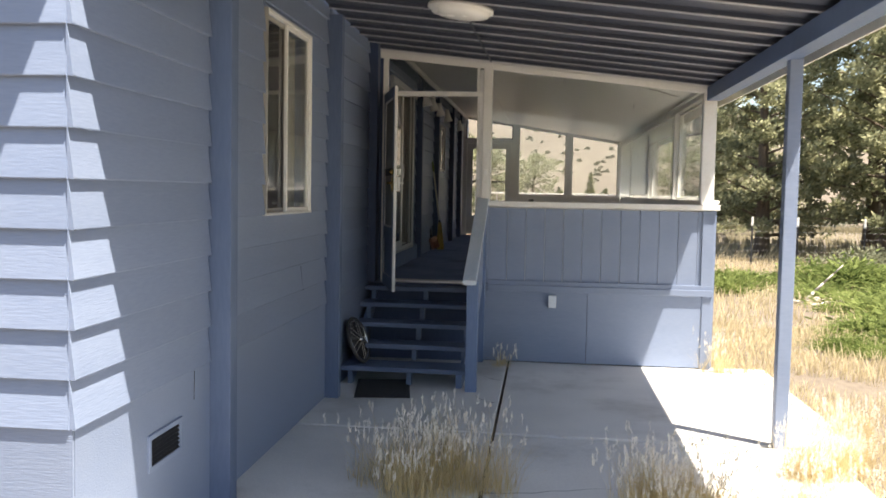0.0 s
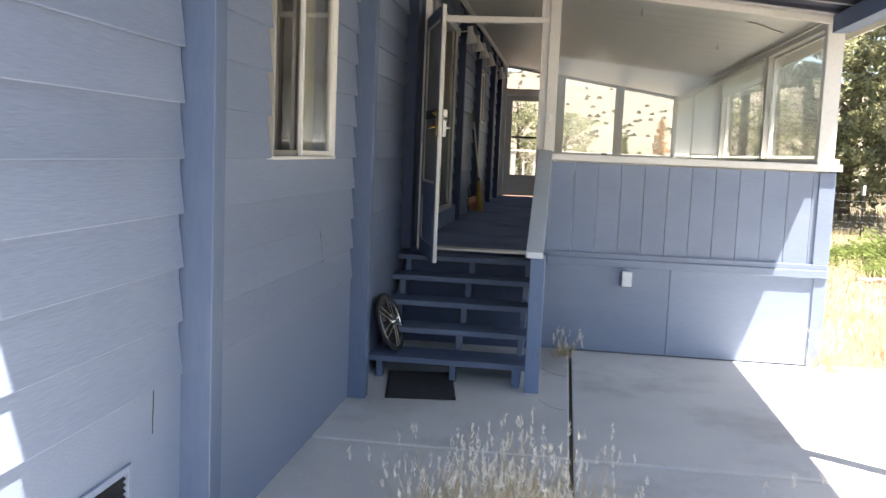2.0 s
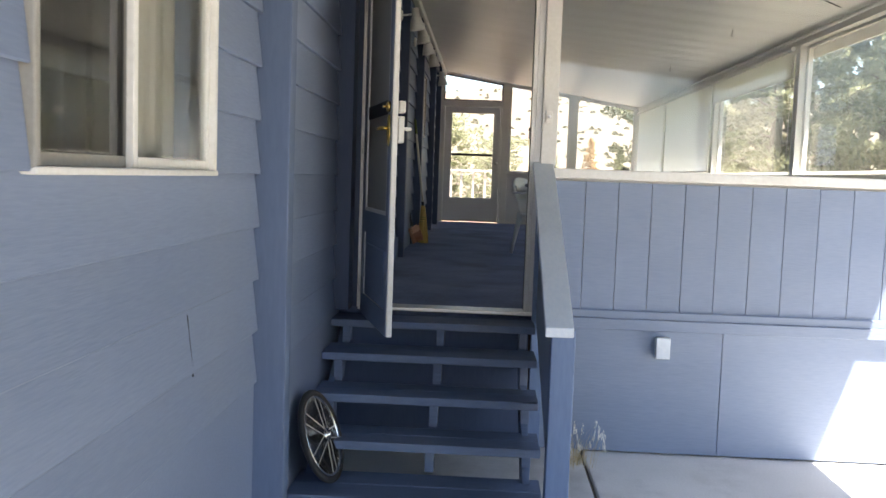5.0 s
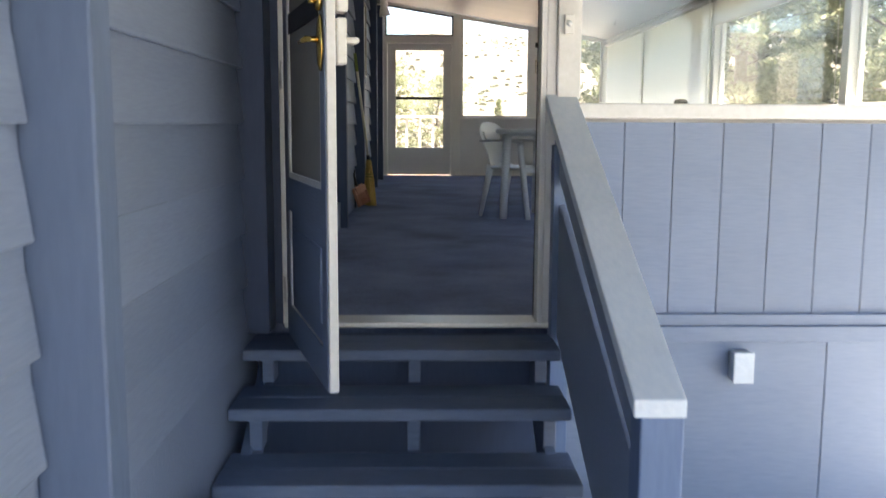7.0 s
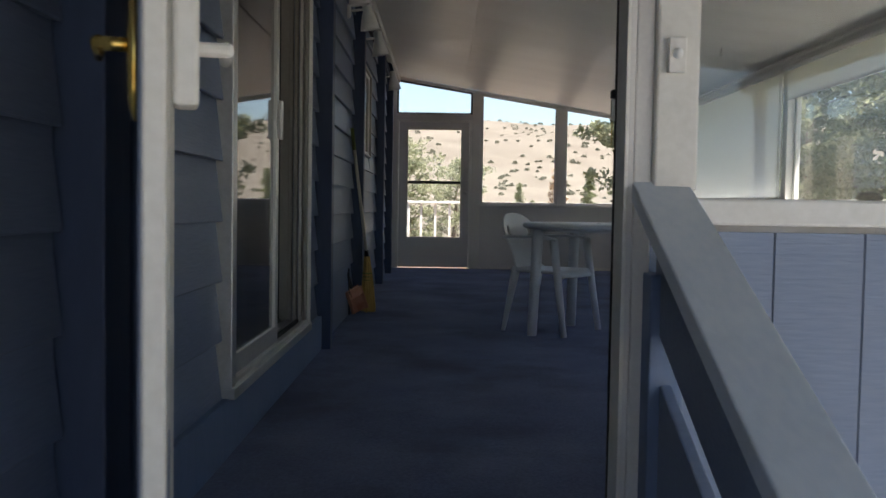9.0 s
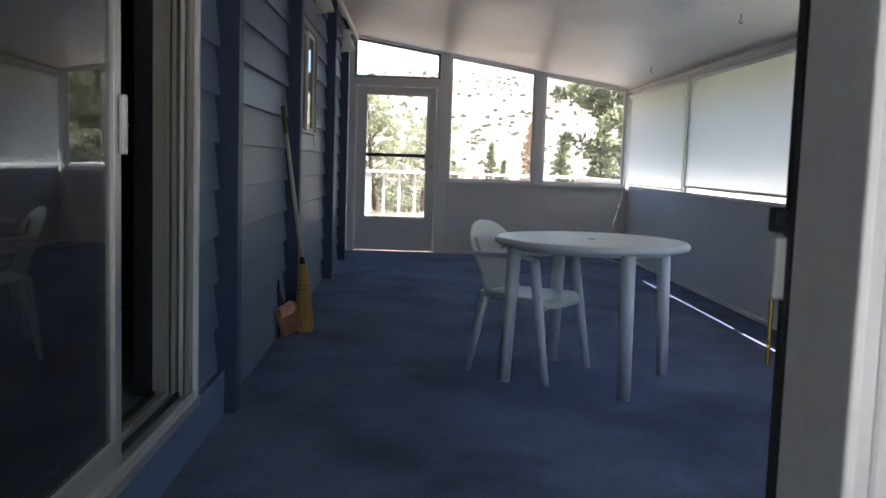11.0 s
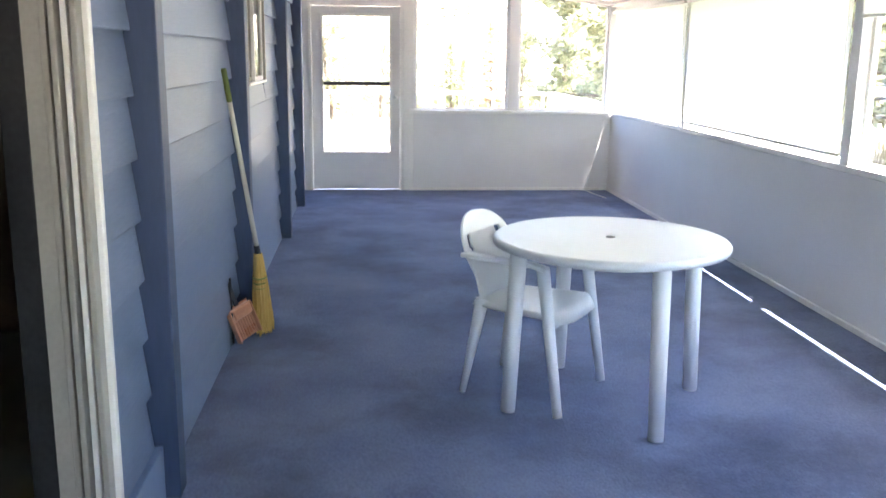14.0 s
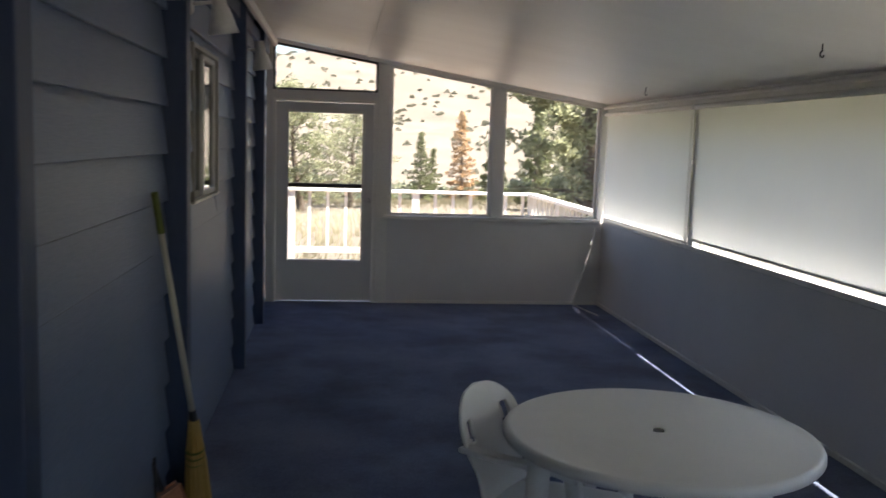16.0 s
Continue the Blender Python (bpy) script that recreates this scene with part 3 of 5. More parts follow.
# entrance frame: jambs, head, transom, threshold
door_frame = tagged(new("door_frame"), "white entrance frame with slanted transom light", "door frame", kind="structure")
for x0, x1 in ((-1.725, -1.665), (-0.67, -0.633)):
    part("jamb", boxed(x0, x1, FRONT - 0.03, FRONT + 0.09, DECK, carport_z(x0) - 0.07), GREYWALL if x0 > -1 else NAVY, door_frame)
part("jamb_strip", boxed(-1.665, -1.635, FRONT - 0.04, FRONT + 0.05, DECK, 2.71), WHITE, door_frame)
part("jamb_strip", boxed(-0.692, -0.684, FRONT - 0.04, FRONT + 0.056, DECK, 2.71, 0.002), WHITE, door_frame)
part("jamb_strip", boxed(-0.6835, -0.671, FRONT - 0.032, FRONT + 0.056, DECK, 2.71, 0.002), GREYWALL, door_frame)
part("weatherstrip", boxed(-0.6945, -0.673, FRONT + 0.058, FRONT + 0.069, DECK, 2.71, 0.002), BLACK, door_frame)
part("head", boxed(-1.664, -0.633, FRONT - 0.036, FRONT + 0.06, 2.71, 2.755), WHITE, door_frame)
bm = bmesh.new()
for x0, x1 in ((-1.664, -1.615), (-0.70, -0.672)):
    prism(bm, [(x0, 2.757), (x1, 2.757), (x1, carport_z(x1) - 0.055), (x0, carport_z(x0) - 0.055)], FRONT - 0.028, FRONT + 0.03)
part("transom_side", bm, WHITE, door_frame)
bm = bmesh.new()
prism(bm, [(-1.615, 2.757), (-0.70, 2.757), (-0.70, carport_z(-0.70) - 0.05), (-1.615, carport_z(-1.615) - 0.05)], FRONT + 0.005, FRONT + 0.009)
g = part("transom_pane", bm, CLEAR, door_frame)
g.visible_shadow = False
part("threshold", boxed(-1.66, -0.634, FRONT - 0.042, FRONT + 0.10, DECK - 0.014, DECK + 0.008), ALU, door_frame, "scuffed metal threshold")

# far wall with door, transom and two windows
FD = (-1.70, -0.69, DECK, 2.80)
FT = (-1.70, -0.69, 2.88, 3.36)
FW1 = (-0.56, 0.45, 1.69, 3.20)
FW2 = (0.57, 1.55, 1.69, 3.20)
bm = bmesh.new()
walled((WALL_X + 0.03, SIDE + 0.12), (DECK - 0.1, 1.69), ((FD[0], FD[1], DECK, 1.69),), lambda a, b, c, d: box(bm, a, b, FAR, FAR + 0.1, c, d))
for x0, x1 in ((WALL_X + 0.03, -1.70), (-0.69, -0.56), (0.45, 0.57), (1.55, SIDE + 0.12)):
    prism(bm, [(x0, 1.69), (x1, 1.69), (x1, ceil_z(x1)), (x0, ceil_z(x0))], FAR, FAR + 0.1)
box(bm, -1.70, -0.69, FAR, FAR + 0.1, 2.80, 2.88)
wall_far = structure("wall_far", bm, GREYWALL, "pale porch end wall with door and windows", "wall")
bm = bmesh.new()
prism(bm, [(-1.70, ceil_z(-1.70) - 0.035), (1.55, ceil_z(1.55) - 0.035), (1.55, ceil_z(1.55)), (-1.70, ceil_z(-1.70))], FAR - 0.01, FAR + 0.1)
part("head_trim", bm, WHITE, wall_far)
part("sill", boxed(-0.62, 1.58, FAR - 0.05, FAR - 0.002, 1.655, 1.69), WHITE, wall_far)
part("baseboard", boxed(-0.66, 1.565, FAR - 0.015, FAR - 0.002, DECK, DECK + 0.03, 0.003), WHITE, wall_far)
for x in (-0.69, 0.45):
    part("mullion_trim", boxed(x + 0.005, x + 0.115, FAR - 0.012, FAR - 0.002, DECK if x < 0 else 1.69, ceil_z(x + 0.1) - 0.04), WHITE if x < 0 else GREYWALL, wall_far)


def glazing(name, x0, x1, z0, top, label, dark=False, frame_mat=None):
    w = tagged(new(name), label, "window", kind="structure")
    f, y = 0.022, FAR + 0.04
    bm = bmesh.new()
    prism(bm, [(x0, z0), (x0 + f, z0), (x0 + f, top(x0 + f)), (x0, top(x0))], y, y + 0.03)
    prism(bm, [(x1 - f, z0), (x1, z0), (x1, top(x1)), (x1 - f, top(x1 - f))], y, y + 0.03)
    prism(bm, [(x0 + f, z0), (x1 - f, z0), (x1 - f, z0 + f), (x0 + f, z0 + f)], y, y + 0.03)
    prism(bm, [(x0 + f, top(x0 + f) - f), (x1 - f, top(x1 - f) - f), (x1 - f, top(x1 - f)), (x0 + f, top(x0 + f))], y, y + 0.03)
    part("window_frame", bm, frame_mat or (DARKMETAL if dark else WHITE), w)
    bm = bmesh.new()
    prism(bm, [(x0 + f, z0 + f), (x1 - f, z0 + f), (x1 - f, top(x1 - f) - f), (x0 + f, top(x0 + f) - f)], y + 0.013, y + 0.017)
    p = part("pane", bm, CLEAR, w)
    p.visible_shadow = False


under = lambda x: ceil_z(x) - 0.036
glazing("window_1", FW1[0], FW1[1], FW1[2], under, "fixed window looking out on the hillside")
glazing("window_2", FW2[0], FW2[1], FW2[2], under, "fixed window looking out on the hillside")
glazing("transom_window", FT[0], FT[1], FT[2], under, "dark-framed slanted transom over the end door", True)

# end door with two panes
door_end = tagged(new("door_end"), "closed pale end door with a two-pane window", "door", kind="structure")
y0, y1 = FAR + 0.02, FAR + 0.065
bm = bmesh.new()
walled((-1.665, -0.725), (DECK + 0.012, 2.77), ((-1.55, -0.83, 1.23, 2.67),), lambda a, b, c, d: box(bm, a, b, y0, y1, c, d))
part("leaf", bm, GREYWALL, door_end)
bm = bmesh.new()
for a, b, c, d in ((-1.57, -1.545, 1.205, 2.695), (-0.835, -0.81, 1.205, 2.695), (-1.545, -0.835, 1.205, 1.23), (-1.545, -0.835, 2.67, 2.695)):
    box(bm, a, b, y0 - 0.012, y0, c, d, 0.003)
part("glazing_bead", bm, WHITE, door_end)
part("meeting_rail", boxed(-1.55, -0.83, y0 + 0.004, y0 + 0.03, 1.945, 1.985, 0.003), DARKMETAL, door_end)
for c, d in ((1.23, 1.945), (1.985, 2.67)):
    bm = bmesh.new()
    box(bm, -1.55, -0.83, y0 + 0.018, y0 + 0.022, c, d)
    p = part("pane", bm, CLEAR, door_end)
    p.visible_shadow = False
bm = bmesh.new()
rod(bm, (-0.77, y0 - 0.05, 1.83), (-0.77, y0, 1.83), 0.014, 0.014, 14)
rod(bm, (-0.77, y0 - 0.075, 1.83), (-0.77, y0 - 0.045, 1.83), 0.028, 0.022, 16)
part("door_knob", bm, ALU, door_end, smooth=True)
for a, b in ((-1.70, -1.668), (-0.722, -0.69)):
    part("jamb", boxed(a, b, FAR - 0.012, FAR + 0.1, DECK, 2.80, 0.003), WHITE, door_end)
part("head", boxed(-1.668, -0.722, FAR - 0.012, FAR + 0.1, 2.775, 2.80, 0.003), WHITE, door_end)

# outer side wall: low wall, sill, posts, header
wall_side = tagged(new("wall_side"), "pale low porch side wall under a run of windows", "wall", kind="structure")
bm = bmesh.new()
box(bm, SIDE, SIDE + 0.06, FRONT + 0.10, FAR, DECK - 0.1, 1.66)
part("inner_panel", bm, GREYWALL, wall_side)
bm = bmesh.new()
box(bm, SIDE + 0.062, SIDE + 0.12, FRONT + 0.08, FAR + 0.1, -0.1, 1.66)
part("outer_panel", bm, BLUE, wall_side)
part("sill", boxed(SIDE - 0.004, SIDE + 0.15, FRONT + 0.13, FAR - 0.052, 1.662, 1.70), WHITE, wall_side)
part("baseboard", boxed(SIDE - 0.02, SIDE - 0.001, FRONT + 0.10, FAR - 0.02, DECK + 0.001, DECK + 0.035, 0.003), WHITE, wall_side)
part("header", boxed(SIDE + 0.001, SIDE + 0.12, FRONT + 0.10, FAR - 0.002, 2.76, 2.845), WHITE, wall_side)
bm = bmesh.new()
rod(bm, (SIDE - 0.03, FRONT + 0.12, 2.81), (SIDE - 0.03, FAR - 0.02, 2.81), 0.014, 0.014, 8)
part("cornice_strip", bm, WHITE, wall_side)
BAYS = (9.33, 11.68, 14.42, 17.1, 19.40)
for y in BAYS[1:-1]:
    part("mullion", boxed(SIDE + 0.002, SIDE + 0.11, y - 0.05, y + 0.05, 1.70, 2.76, 0.004), WHITE, wall_side, "white window post")
for i, (a, b) in enumerate(zip(BAYS, BAYS[1:])):
    w = tagged(new("side_window"), "white-framed porch side window", "window", kind="structure")
    a2, b2 = a + 0.05, b - 0.05
    bm = bmesh.new()
    for c, d, e, f in ((a2, a2 + 0.03, 1.70, 2.76), (b2 - 0.03, b2, 1.70, 2.76), (a2 + 0.03, b2 - 0.03, 1.70, 1.725), (a2 + 0.03, b2 - 0.03, 2.735, 2.76)):
        box(bm, SIDE + 0.06, SIDE + 0.09, c, d, e, f, 0.003)
    part("window_frame", bm, WHITE, w)
    bm = bmesh.new()
    box(bm, SIDE + 0.073, SIDE + 0.077, a2 + 0.03, b2 - 0.03, 1.725, 2.735)
    p = part("pane", bm, CLEAR, w)
    p.visible_shadow = False

# ---- stairs ----
def slanted(y0, z0, y1, z1, depth, x0, x1):
    bm = bmesh.new()
    prism(bm, [(y0, z0 - depth), (y0, z0), (y1, z1), (y1, z1 - depth)], x0, x1, axis="x")
    bmesh.ops.bevel(bm, geom=bm.edges[:], offset=0.004, segments=2, affect="EDGES", profile=0.5)
    return bm


stairs = thing("porch_stairs", (-1.18, 8.4, 0), "open-riser blue painted wooden steps up to the porch", "stairs")
TREADS = ((7.80, 0.170, 0.36), (8.13, 0.320, 0.29), (8.39, 0.480, 0.29), (8.64, 0.640, 0.29), (8.90, 0.775, 0.26))
for y, z, w in TREADS:
    x0 = -1.772
    part("tread", boxed(x0, -0.635, y, y + w / 2 - 0.004, z - 0.042, z, 0.006), STEP, stairs)
    part("tread", boxed(x0, -0.635, y + w / 2 + 0.004, y + w, z - 0.042, z - 0.002, 0.006), STEP, stairs)
below = 0.0
for (y, z, w) in TREADS:
    for x in (-1.69, -1.16, -0.70):
        part("riser_block", boxed(x - 0.022, x + 0.022, y + 0.05, y + 0.14, below, z - 0.043, 0.004), STEP, stairs)
    below = z
for x in (-1.72, -0.70):
    part("stringer", slanted(8.0, 0.12, 9.13, 0.735, 0.2, x - 0.018, x + 0.018), STEP, stairs)
# dark colour puts the under-stair shade onto this board
part("back_board", boxed(-1.765, -0.66, 9.14, 9.165, 0.0, 0.775, 0.003), NAVY, stairs, "board behind the steps, coloured dark for the shade there")

rail = thing("handrail", (-0.63, 7.75, 0), "blue wooden stair handrail with a flat sloping cap", "handrail")
part("newel_post", boxed(-0.642, -0.542, 7.70, 7.795, 0.0, 0.965, 0.005), TRIM, rail)
part("foot_block", boxed(-0.735, -0.68, 7.815, 7.855, 0.0, 0.127, 0.004), TRIM, rail)


part("cap_rail", slanted(7.64, 0.985, 9.18, 1.69, 0.042, -0.673, -0.556), RAILCAP, rail)
part("side_rail", slanted(7.80, 1.005, 9.15, 1.615, 0.22, -0.625, -0.595), BLUE, rail)
part("lower_rail", slanted(7.80, 0.75, 9.15, 1.30, 0.50, -0.622, -0.598), BLUE, rail)
part("wall_post", boxed(-0.645, -0.575, 9.10, 9.19, 0.0, 1.50, 0.004), TRIM, rail)

# ---- entrance door, swung open over the steps ----
door = tagged(new("door_entry"), "white storm door standing open over the steps", "door", kind="structure")
door.matrix_basis = pose(-1.627, 9.145, 0, 0, 0, -73.4)
L, Z0, Z1 = 0.835, 0.785, 2.715
bm = bmesh.new()
for a, b, c, d in ((0, 0.085, Z0, Z1), (L - 0.085, L, Z0, Z1), (0.085, L - 0.085, Z0, Z0 + 0.12), (0.085, L - 0.085, Z1 - 0.09, Z1), (0.085, L - 0.085, 1.26, 1.38)):
    box(bm, a, b, -0.014, 0.014, c, d, 0.004)
local(door, "leaf_frame", bm, WHITE)
bm = boxed(0.085, L - 0.085, -0.008, 0.008, Z0 + 0.12, 1.26, 0.002)
box(bm, 0.14, L - 0.14, -0.015, 0.015, Z0 + 0.18, 1.20, 0.006)
# blue stands in for reflections on the white kick panel
local(door, "kick_panel", bm, BLUE)
bm = bmesh.new()
box(bm, 0.085, L - 0.085, -0.007, 0.007, 1.38, Z1 - 0.09)
local(door, "upper_panel", bm, TAUPE, "dull taupe upper door panel")
# skin over the white leaf: its shade and reflections painted as grey-blue
bm = bmesh.new()
for a, b, c, d in ((0.004, 0.085, Z0, Z1), (L - 0.085, L - 0.012, Z0, Z1), (0.085, L - 0.085, Z0, Z0 + 0.12), (0.085, L - 0.085, Z1 - 0.09, Z1), (0.085, L - 0.085, 1.26, 1.38)):
    box(bm, a, b, -0.0175, -0.0145, c, d)
local(door, "outer_skin", bm, BLUE, "outer face, shade and blue reflections put into its colour")
bm = bmesh.new()
for a, b, c, d in ((0.085, 0.105, 1.38, Z1 - 0.09), (L - 0.105, L - 0.085, 1.38, Z1 - 0.09), (0.105, L - 0.105, 1.38, 1.40), (0.105, L - 0.105, Z1 - 0.11, Z1 - 0.09)):
    box(bm, a, b, -0.016, -0.007, c, d, 0.002)
local(door, "panel_bead", bm, WHITE)
local(door, "closer_plate", boxed(0.11, L - 0.13, -0.014, -0.0075, 1.885, 1.955, 0.002), DARKMETAL, "dark cross plate")
bm = bmesh.new()
lathe(bm, [(0.0, 0.0), (0.036, 0.0), (0.036, 0.004), (0.028, 0.010), (0.0, 0.012)], 24, pose(L - 0.045, -0.020, 1.80, 90) @ Matrix.Diagonal((0.8, 2.2, 1, 1)))
esc = local(door, "brass_escutcheon", bm, BRASS, "polished brass handle plate", True)
bm = bmesh.new()
rod(bm, (L - 0.045, -0.02, 1.81), (L - 0.045, -0.065, 1.81), 0.009, 0.009, 12)
rod(bm, (L - 0.04, -0.062, 1.81), (L - 0.13, -0.068, 1.807), 0.009, 0.006, 12)
local(door, "lever", bm, BRASS, "brass lever", True)
bm = bmesh.new()
lathe(bm, [(0.0, 0.0), (0.027, 0.0), (0.026, 0.012), (0.018, 0.016), (0.0, 0.017)], 24, pose(L - 0.045, -0.020, 1.915, 90))
rod(bm, (L - 0.045, -0.036, 1.915), (L - 0.045, -0.055, 1.915), 0.006, 0.006, 10)
local(door, "deadbolt", bm, BRASS, "brass deadbolt", True)
bm = boxed(L - 0.075, L - 0.015, 0.02, 0.05, 1.74, 1.87, 0.006)
rod(bm, (L - 0.045, 0.045, 1.81), (L - 0.045, 0.085, 1.81), 0.009, 0.009, 12)
rod(bm, (L - 0.04, 0.082, 1.81), (L - 0.12, 0.085, 1.808), 0.009, 0.007, 12)
local(door, "inner_handle", bm, WHITE, "white inner lever and plate")
local(door, "inner_deadbolt", boxed(L - 0.075, L - 0.015, 0.02, 0.055, 1.885, 1.945, 0.008), WHITE)
for z in (0.95, 1.75, 2.55):
    bm = bmesh.new()
    rod(bm, (-0.004, -0.022, z - 0.05), (-0.004, -0.022, z + 0.05), 0.007, 0.007, 10)
    local(door, "hinge", bm, ALU)
bm = bmesh.new()
box(bm, -0.702, -0.693, FRONT + 0.060, FRONT + 0.074, 1.82, 1.865, 0.002)
part("latch_keeper", bm, WHITE, door_frame, "white latch plate")
part("strike_box", boxed(-0.703, -0.693, FRONT + 0.060, FRONT + 0.076, 1.867, 1.885, 0.002), BLACK, door_frame, "black strike box")
part("keeper_rod", boxed(-0.701, -0.698, FRONT + 0.066, FRONT + 0.069, 1.77, 1.82, 0.001), BRASS, door_frame, "thin brass rod")

# ---- house windows ----


def wavy(y0, y1, z0, z1, x, fold, deep, seed):
    """A hanging curtain in folds."""
    rnd = random.Random(seed)
    n = max(12, int((y1 - y0) / 0.012))
    ph = [rnd.uniform(0, 6.28) for _ in range(3)]
    vs, fs = [], []
    rows = 6
    for j in range(rows + 1):
        z = z0 + (z1 - z0) * j / rows
        for i in range(n + 1):
            y = y0 + (y1 - y0) * i / n
            d = deep * (math.sin(y / fold * 6.28 + ph[0]) + 0.5 * math.sin(y / fold * 2.7 * 2 + ph[1]) + 0.15 * math.sin(j + ph[2]))
            vs.append((x + d, y, z))
    for j in range(rows):
        for i in range(n):
            a = j * (n + 1) + i
            fs.append((a, a + 1, a + n + 2, a + n + 1))
    me = bpy.data.meshes.new("curtain")
    me.from_pydata(vs, [], fs)
    for p in me.polygons:
        p.use_smooth = True
    return me


def house_window(name, o, label, split, near_frame, near_glass):
    w = tagged(new(name), label, "window", kind="structure")
    y0, y1, z0, z1 = o
    x = WALL_X
    bm = bmesh.new()
    for a, b, c, d in ((y0 - 0.022, y0, z0 - 0.01, z1 + 0.022), (y1, y1 + 0.022, z0 - 0.01, z1 + 0.022), (y0, y1, z1, z1 + 0.022)):
        box(bm, x - 0.05, x + 0.034, a, b, c, d, 0.004)
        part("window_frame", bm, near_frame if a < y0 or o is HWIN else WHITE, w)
        bm = bmesh.new()
    bm.free()
    part("window_sill", boxed(x - 0.05, x + 0.038, y0 - 0.022, y1 + 0.025, z0 - 0.016, z0, 0.004), WHITE, w)
    mid = y0 + (y1 - y0) * split
    for a, b, dx in ((y0, mid + 0.02, -0.022), (mid - 0.02, y1, 0.0)):
        bm = bmesh.new()
        f = 0.028
        for p, q, c, d in ((a, a + f, z0, z1), (b - f, b, z0, z1), (a + f, b - f, z0, z0 + f), (a + f, b - f, z1 - f, z1)):
            box(bm, x + dx - 0.004, x + dx + 0.016, p, q, c, d, 0.003)
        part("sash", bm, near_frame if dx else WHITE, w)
        bm = bmesh.new()
        box(bm, x + dx + 0.004, x + dx + 0.008, a + f, b - f, z0 + f, z1 - f)
        g = part("pane", bm, near_glass if dx else GLASS, w)
        g.visible_shadow = False
    return w


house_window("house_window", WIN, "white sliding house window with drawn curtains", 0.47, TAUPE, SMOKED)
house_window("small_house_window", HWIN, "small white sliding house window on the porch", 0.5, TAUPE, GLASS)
for a, b, x, seed in ((5.61, 6.13, -1.90, 1), (6.12, 6.65, -1.885, 2)):
    c = part("curtain", wavy(a, b, 1.585, 2.855, x, 0.11, 0.010, seed), CURTAIN, None, "cream curtain drawn behind the house window")
    tagged(c, category="curtain", group="curtains in the house window")
c = part("curtain", wavy(15.2, 15.72, 2.0, 2.95, -2.03, 0.09, 0.012, 5), CURTAIN, None, "cream curtain half drawn in the small window")
tagged(c, category="curtain")

# ---- sliding glass door ----
slider = tagged(new("sliding_door"), "aluminium sliding glass door left partly open", "door", kind="structure")
y0, y1, z0, z1 = SLIDER
part("track_sill", boxed(WALL_X - 0.12, WALL_X + 0.07, y0 - 0.03, y1 + 0.02, z0 - 0.035, z0 + 0.004, 0.004), ALU, slider)
for dx in (0.045, 0.0, -0.045, -0.09):
    part("track", boxed(WALL_X + dx - 0.008, WALL_X + dx + 0.008, y0, y1, z0 + 0.005, z0 + 0.022, 0.002), DARKMETAL if dx in (0.0, -0.09) else ALU, slider)
part("head", boxed(WALL_X - 0.12, WALL_X + 0.06, y0 - 0.03, y1 + 0.02, z1 - 0.05, z1 + 0.03, 0.004), ALU, slider)
part("jamb", boxed(WALL_X - 0.12, WALL_X + 0.06, y0 - 0.03, y0 + 0.03, z0, z1 - 0.05, 0.004), ALU, slider)
for i in range(4):
    part("jamb_fin", boxed(WALL_X - 0.045 + 0.025 * i, WALL_X - 0.029 + 0.025 * i, y1 - 0.03 - 0.012 * (i % 2), y1 + 0.01, z0 + 0.005, z1 - 0.05, 0.003), (TAUPE, TAUPE, WHITE, TAUPE)[i], slider)
# dark sheet added over the lit reveal, standing in for the unlit opening
part("inner_jamb", boxed(WALL_X - 0.158, WALL_X - 0.092, y1 - 0.02, y1 - 0.002, z0, z1, 0.002), DARKMETAL, slider)
part("inner_jamb", boxed(WALL_X - 0.091, WALL_X - 0.046, y1 - 0.022, y1 - 0.002, z0, z1, 0.002), TAUPE, slider)
part("jamb_casing", boxed(WALL_X + 0.002, WALL_X + 0.06, y1 + 0.011, y1 + 0.04, z0 - 0.03, z1 + 0.04, 0.004), WHITE, slider)


def sash(x, a, b, stile, glass, name):
    bm = bmesh.new()
    for p, q, c, d in ((a, a + stile, z0 + 0.022, z1 - 0.05), (b - stile, b, z0 + 0.022, z1 - 0.05), (a + stile, b - stile, z0 + 0.022, z0 + 0.09), (a + stile, b - stile, z1 - 0.11, z1 - 0.05)):
        box(bm, x - 0.016, x + 0.016, p, q, c, d, 0.003)
    s = part(name, bm, ALU, slider)
    bm = bmesh.new()
    box(bm, x - 0.003, x + 0.003, a + stile, b - stile, z0 + 0.09, z1 - 0.11)
    g = part("pane", bm, glass, s)
    g.visible_shadow = False
    return s


sash(WALL_X + 0.022, y0 + 0.03, 11.10, 0.055, SMOKED, "outer_sash")
inner = sash(WALL_X - 0.045, y0 + 0.03, 11.19, 0.05, SMOKED, "inner_sash")
part("handle", boxed(WALL_X + 0.038, WALL_X + 0.055, 11.075, 11.105, 1.90, 2.06, 0.004), ALU, slider)
bm = bmesh.new()
rod(bm, (WALL_X - 0.03, 11.17, 1.98), (WALL_X + 0.02, 11.215, 1.98), 0.009, 0.009, 10)
part("latch", bm, BRASS, slider)
part("sill_board", boxed(WALL_X + 0.014, WALL_X + 0.05, 9.16, 12.48, DECK, 1.0, 0.004), TRIM, wall_house)

# white line in the far corner, drawn in for a streak of sunlight
bm = bmesh.new()
pts = [Vector(p) for p in ((1.545, FAR - 0.03, 1.62), (1.50, FAR - 0.035, 1.40), (1.42, FAR - 0.035, 1.10), (1.335, FAR - 0.04, DECK + 0.012), (1.38, FAR - 0.30, DECK + 0.006), (1.44, FAR - 0.62, DECK + 0.006))]
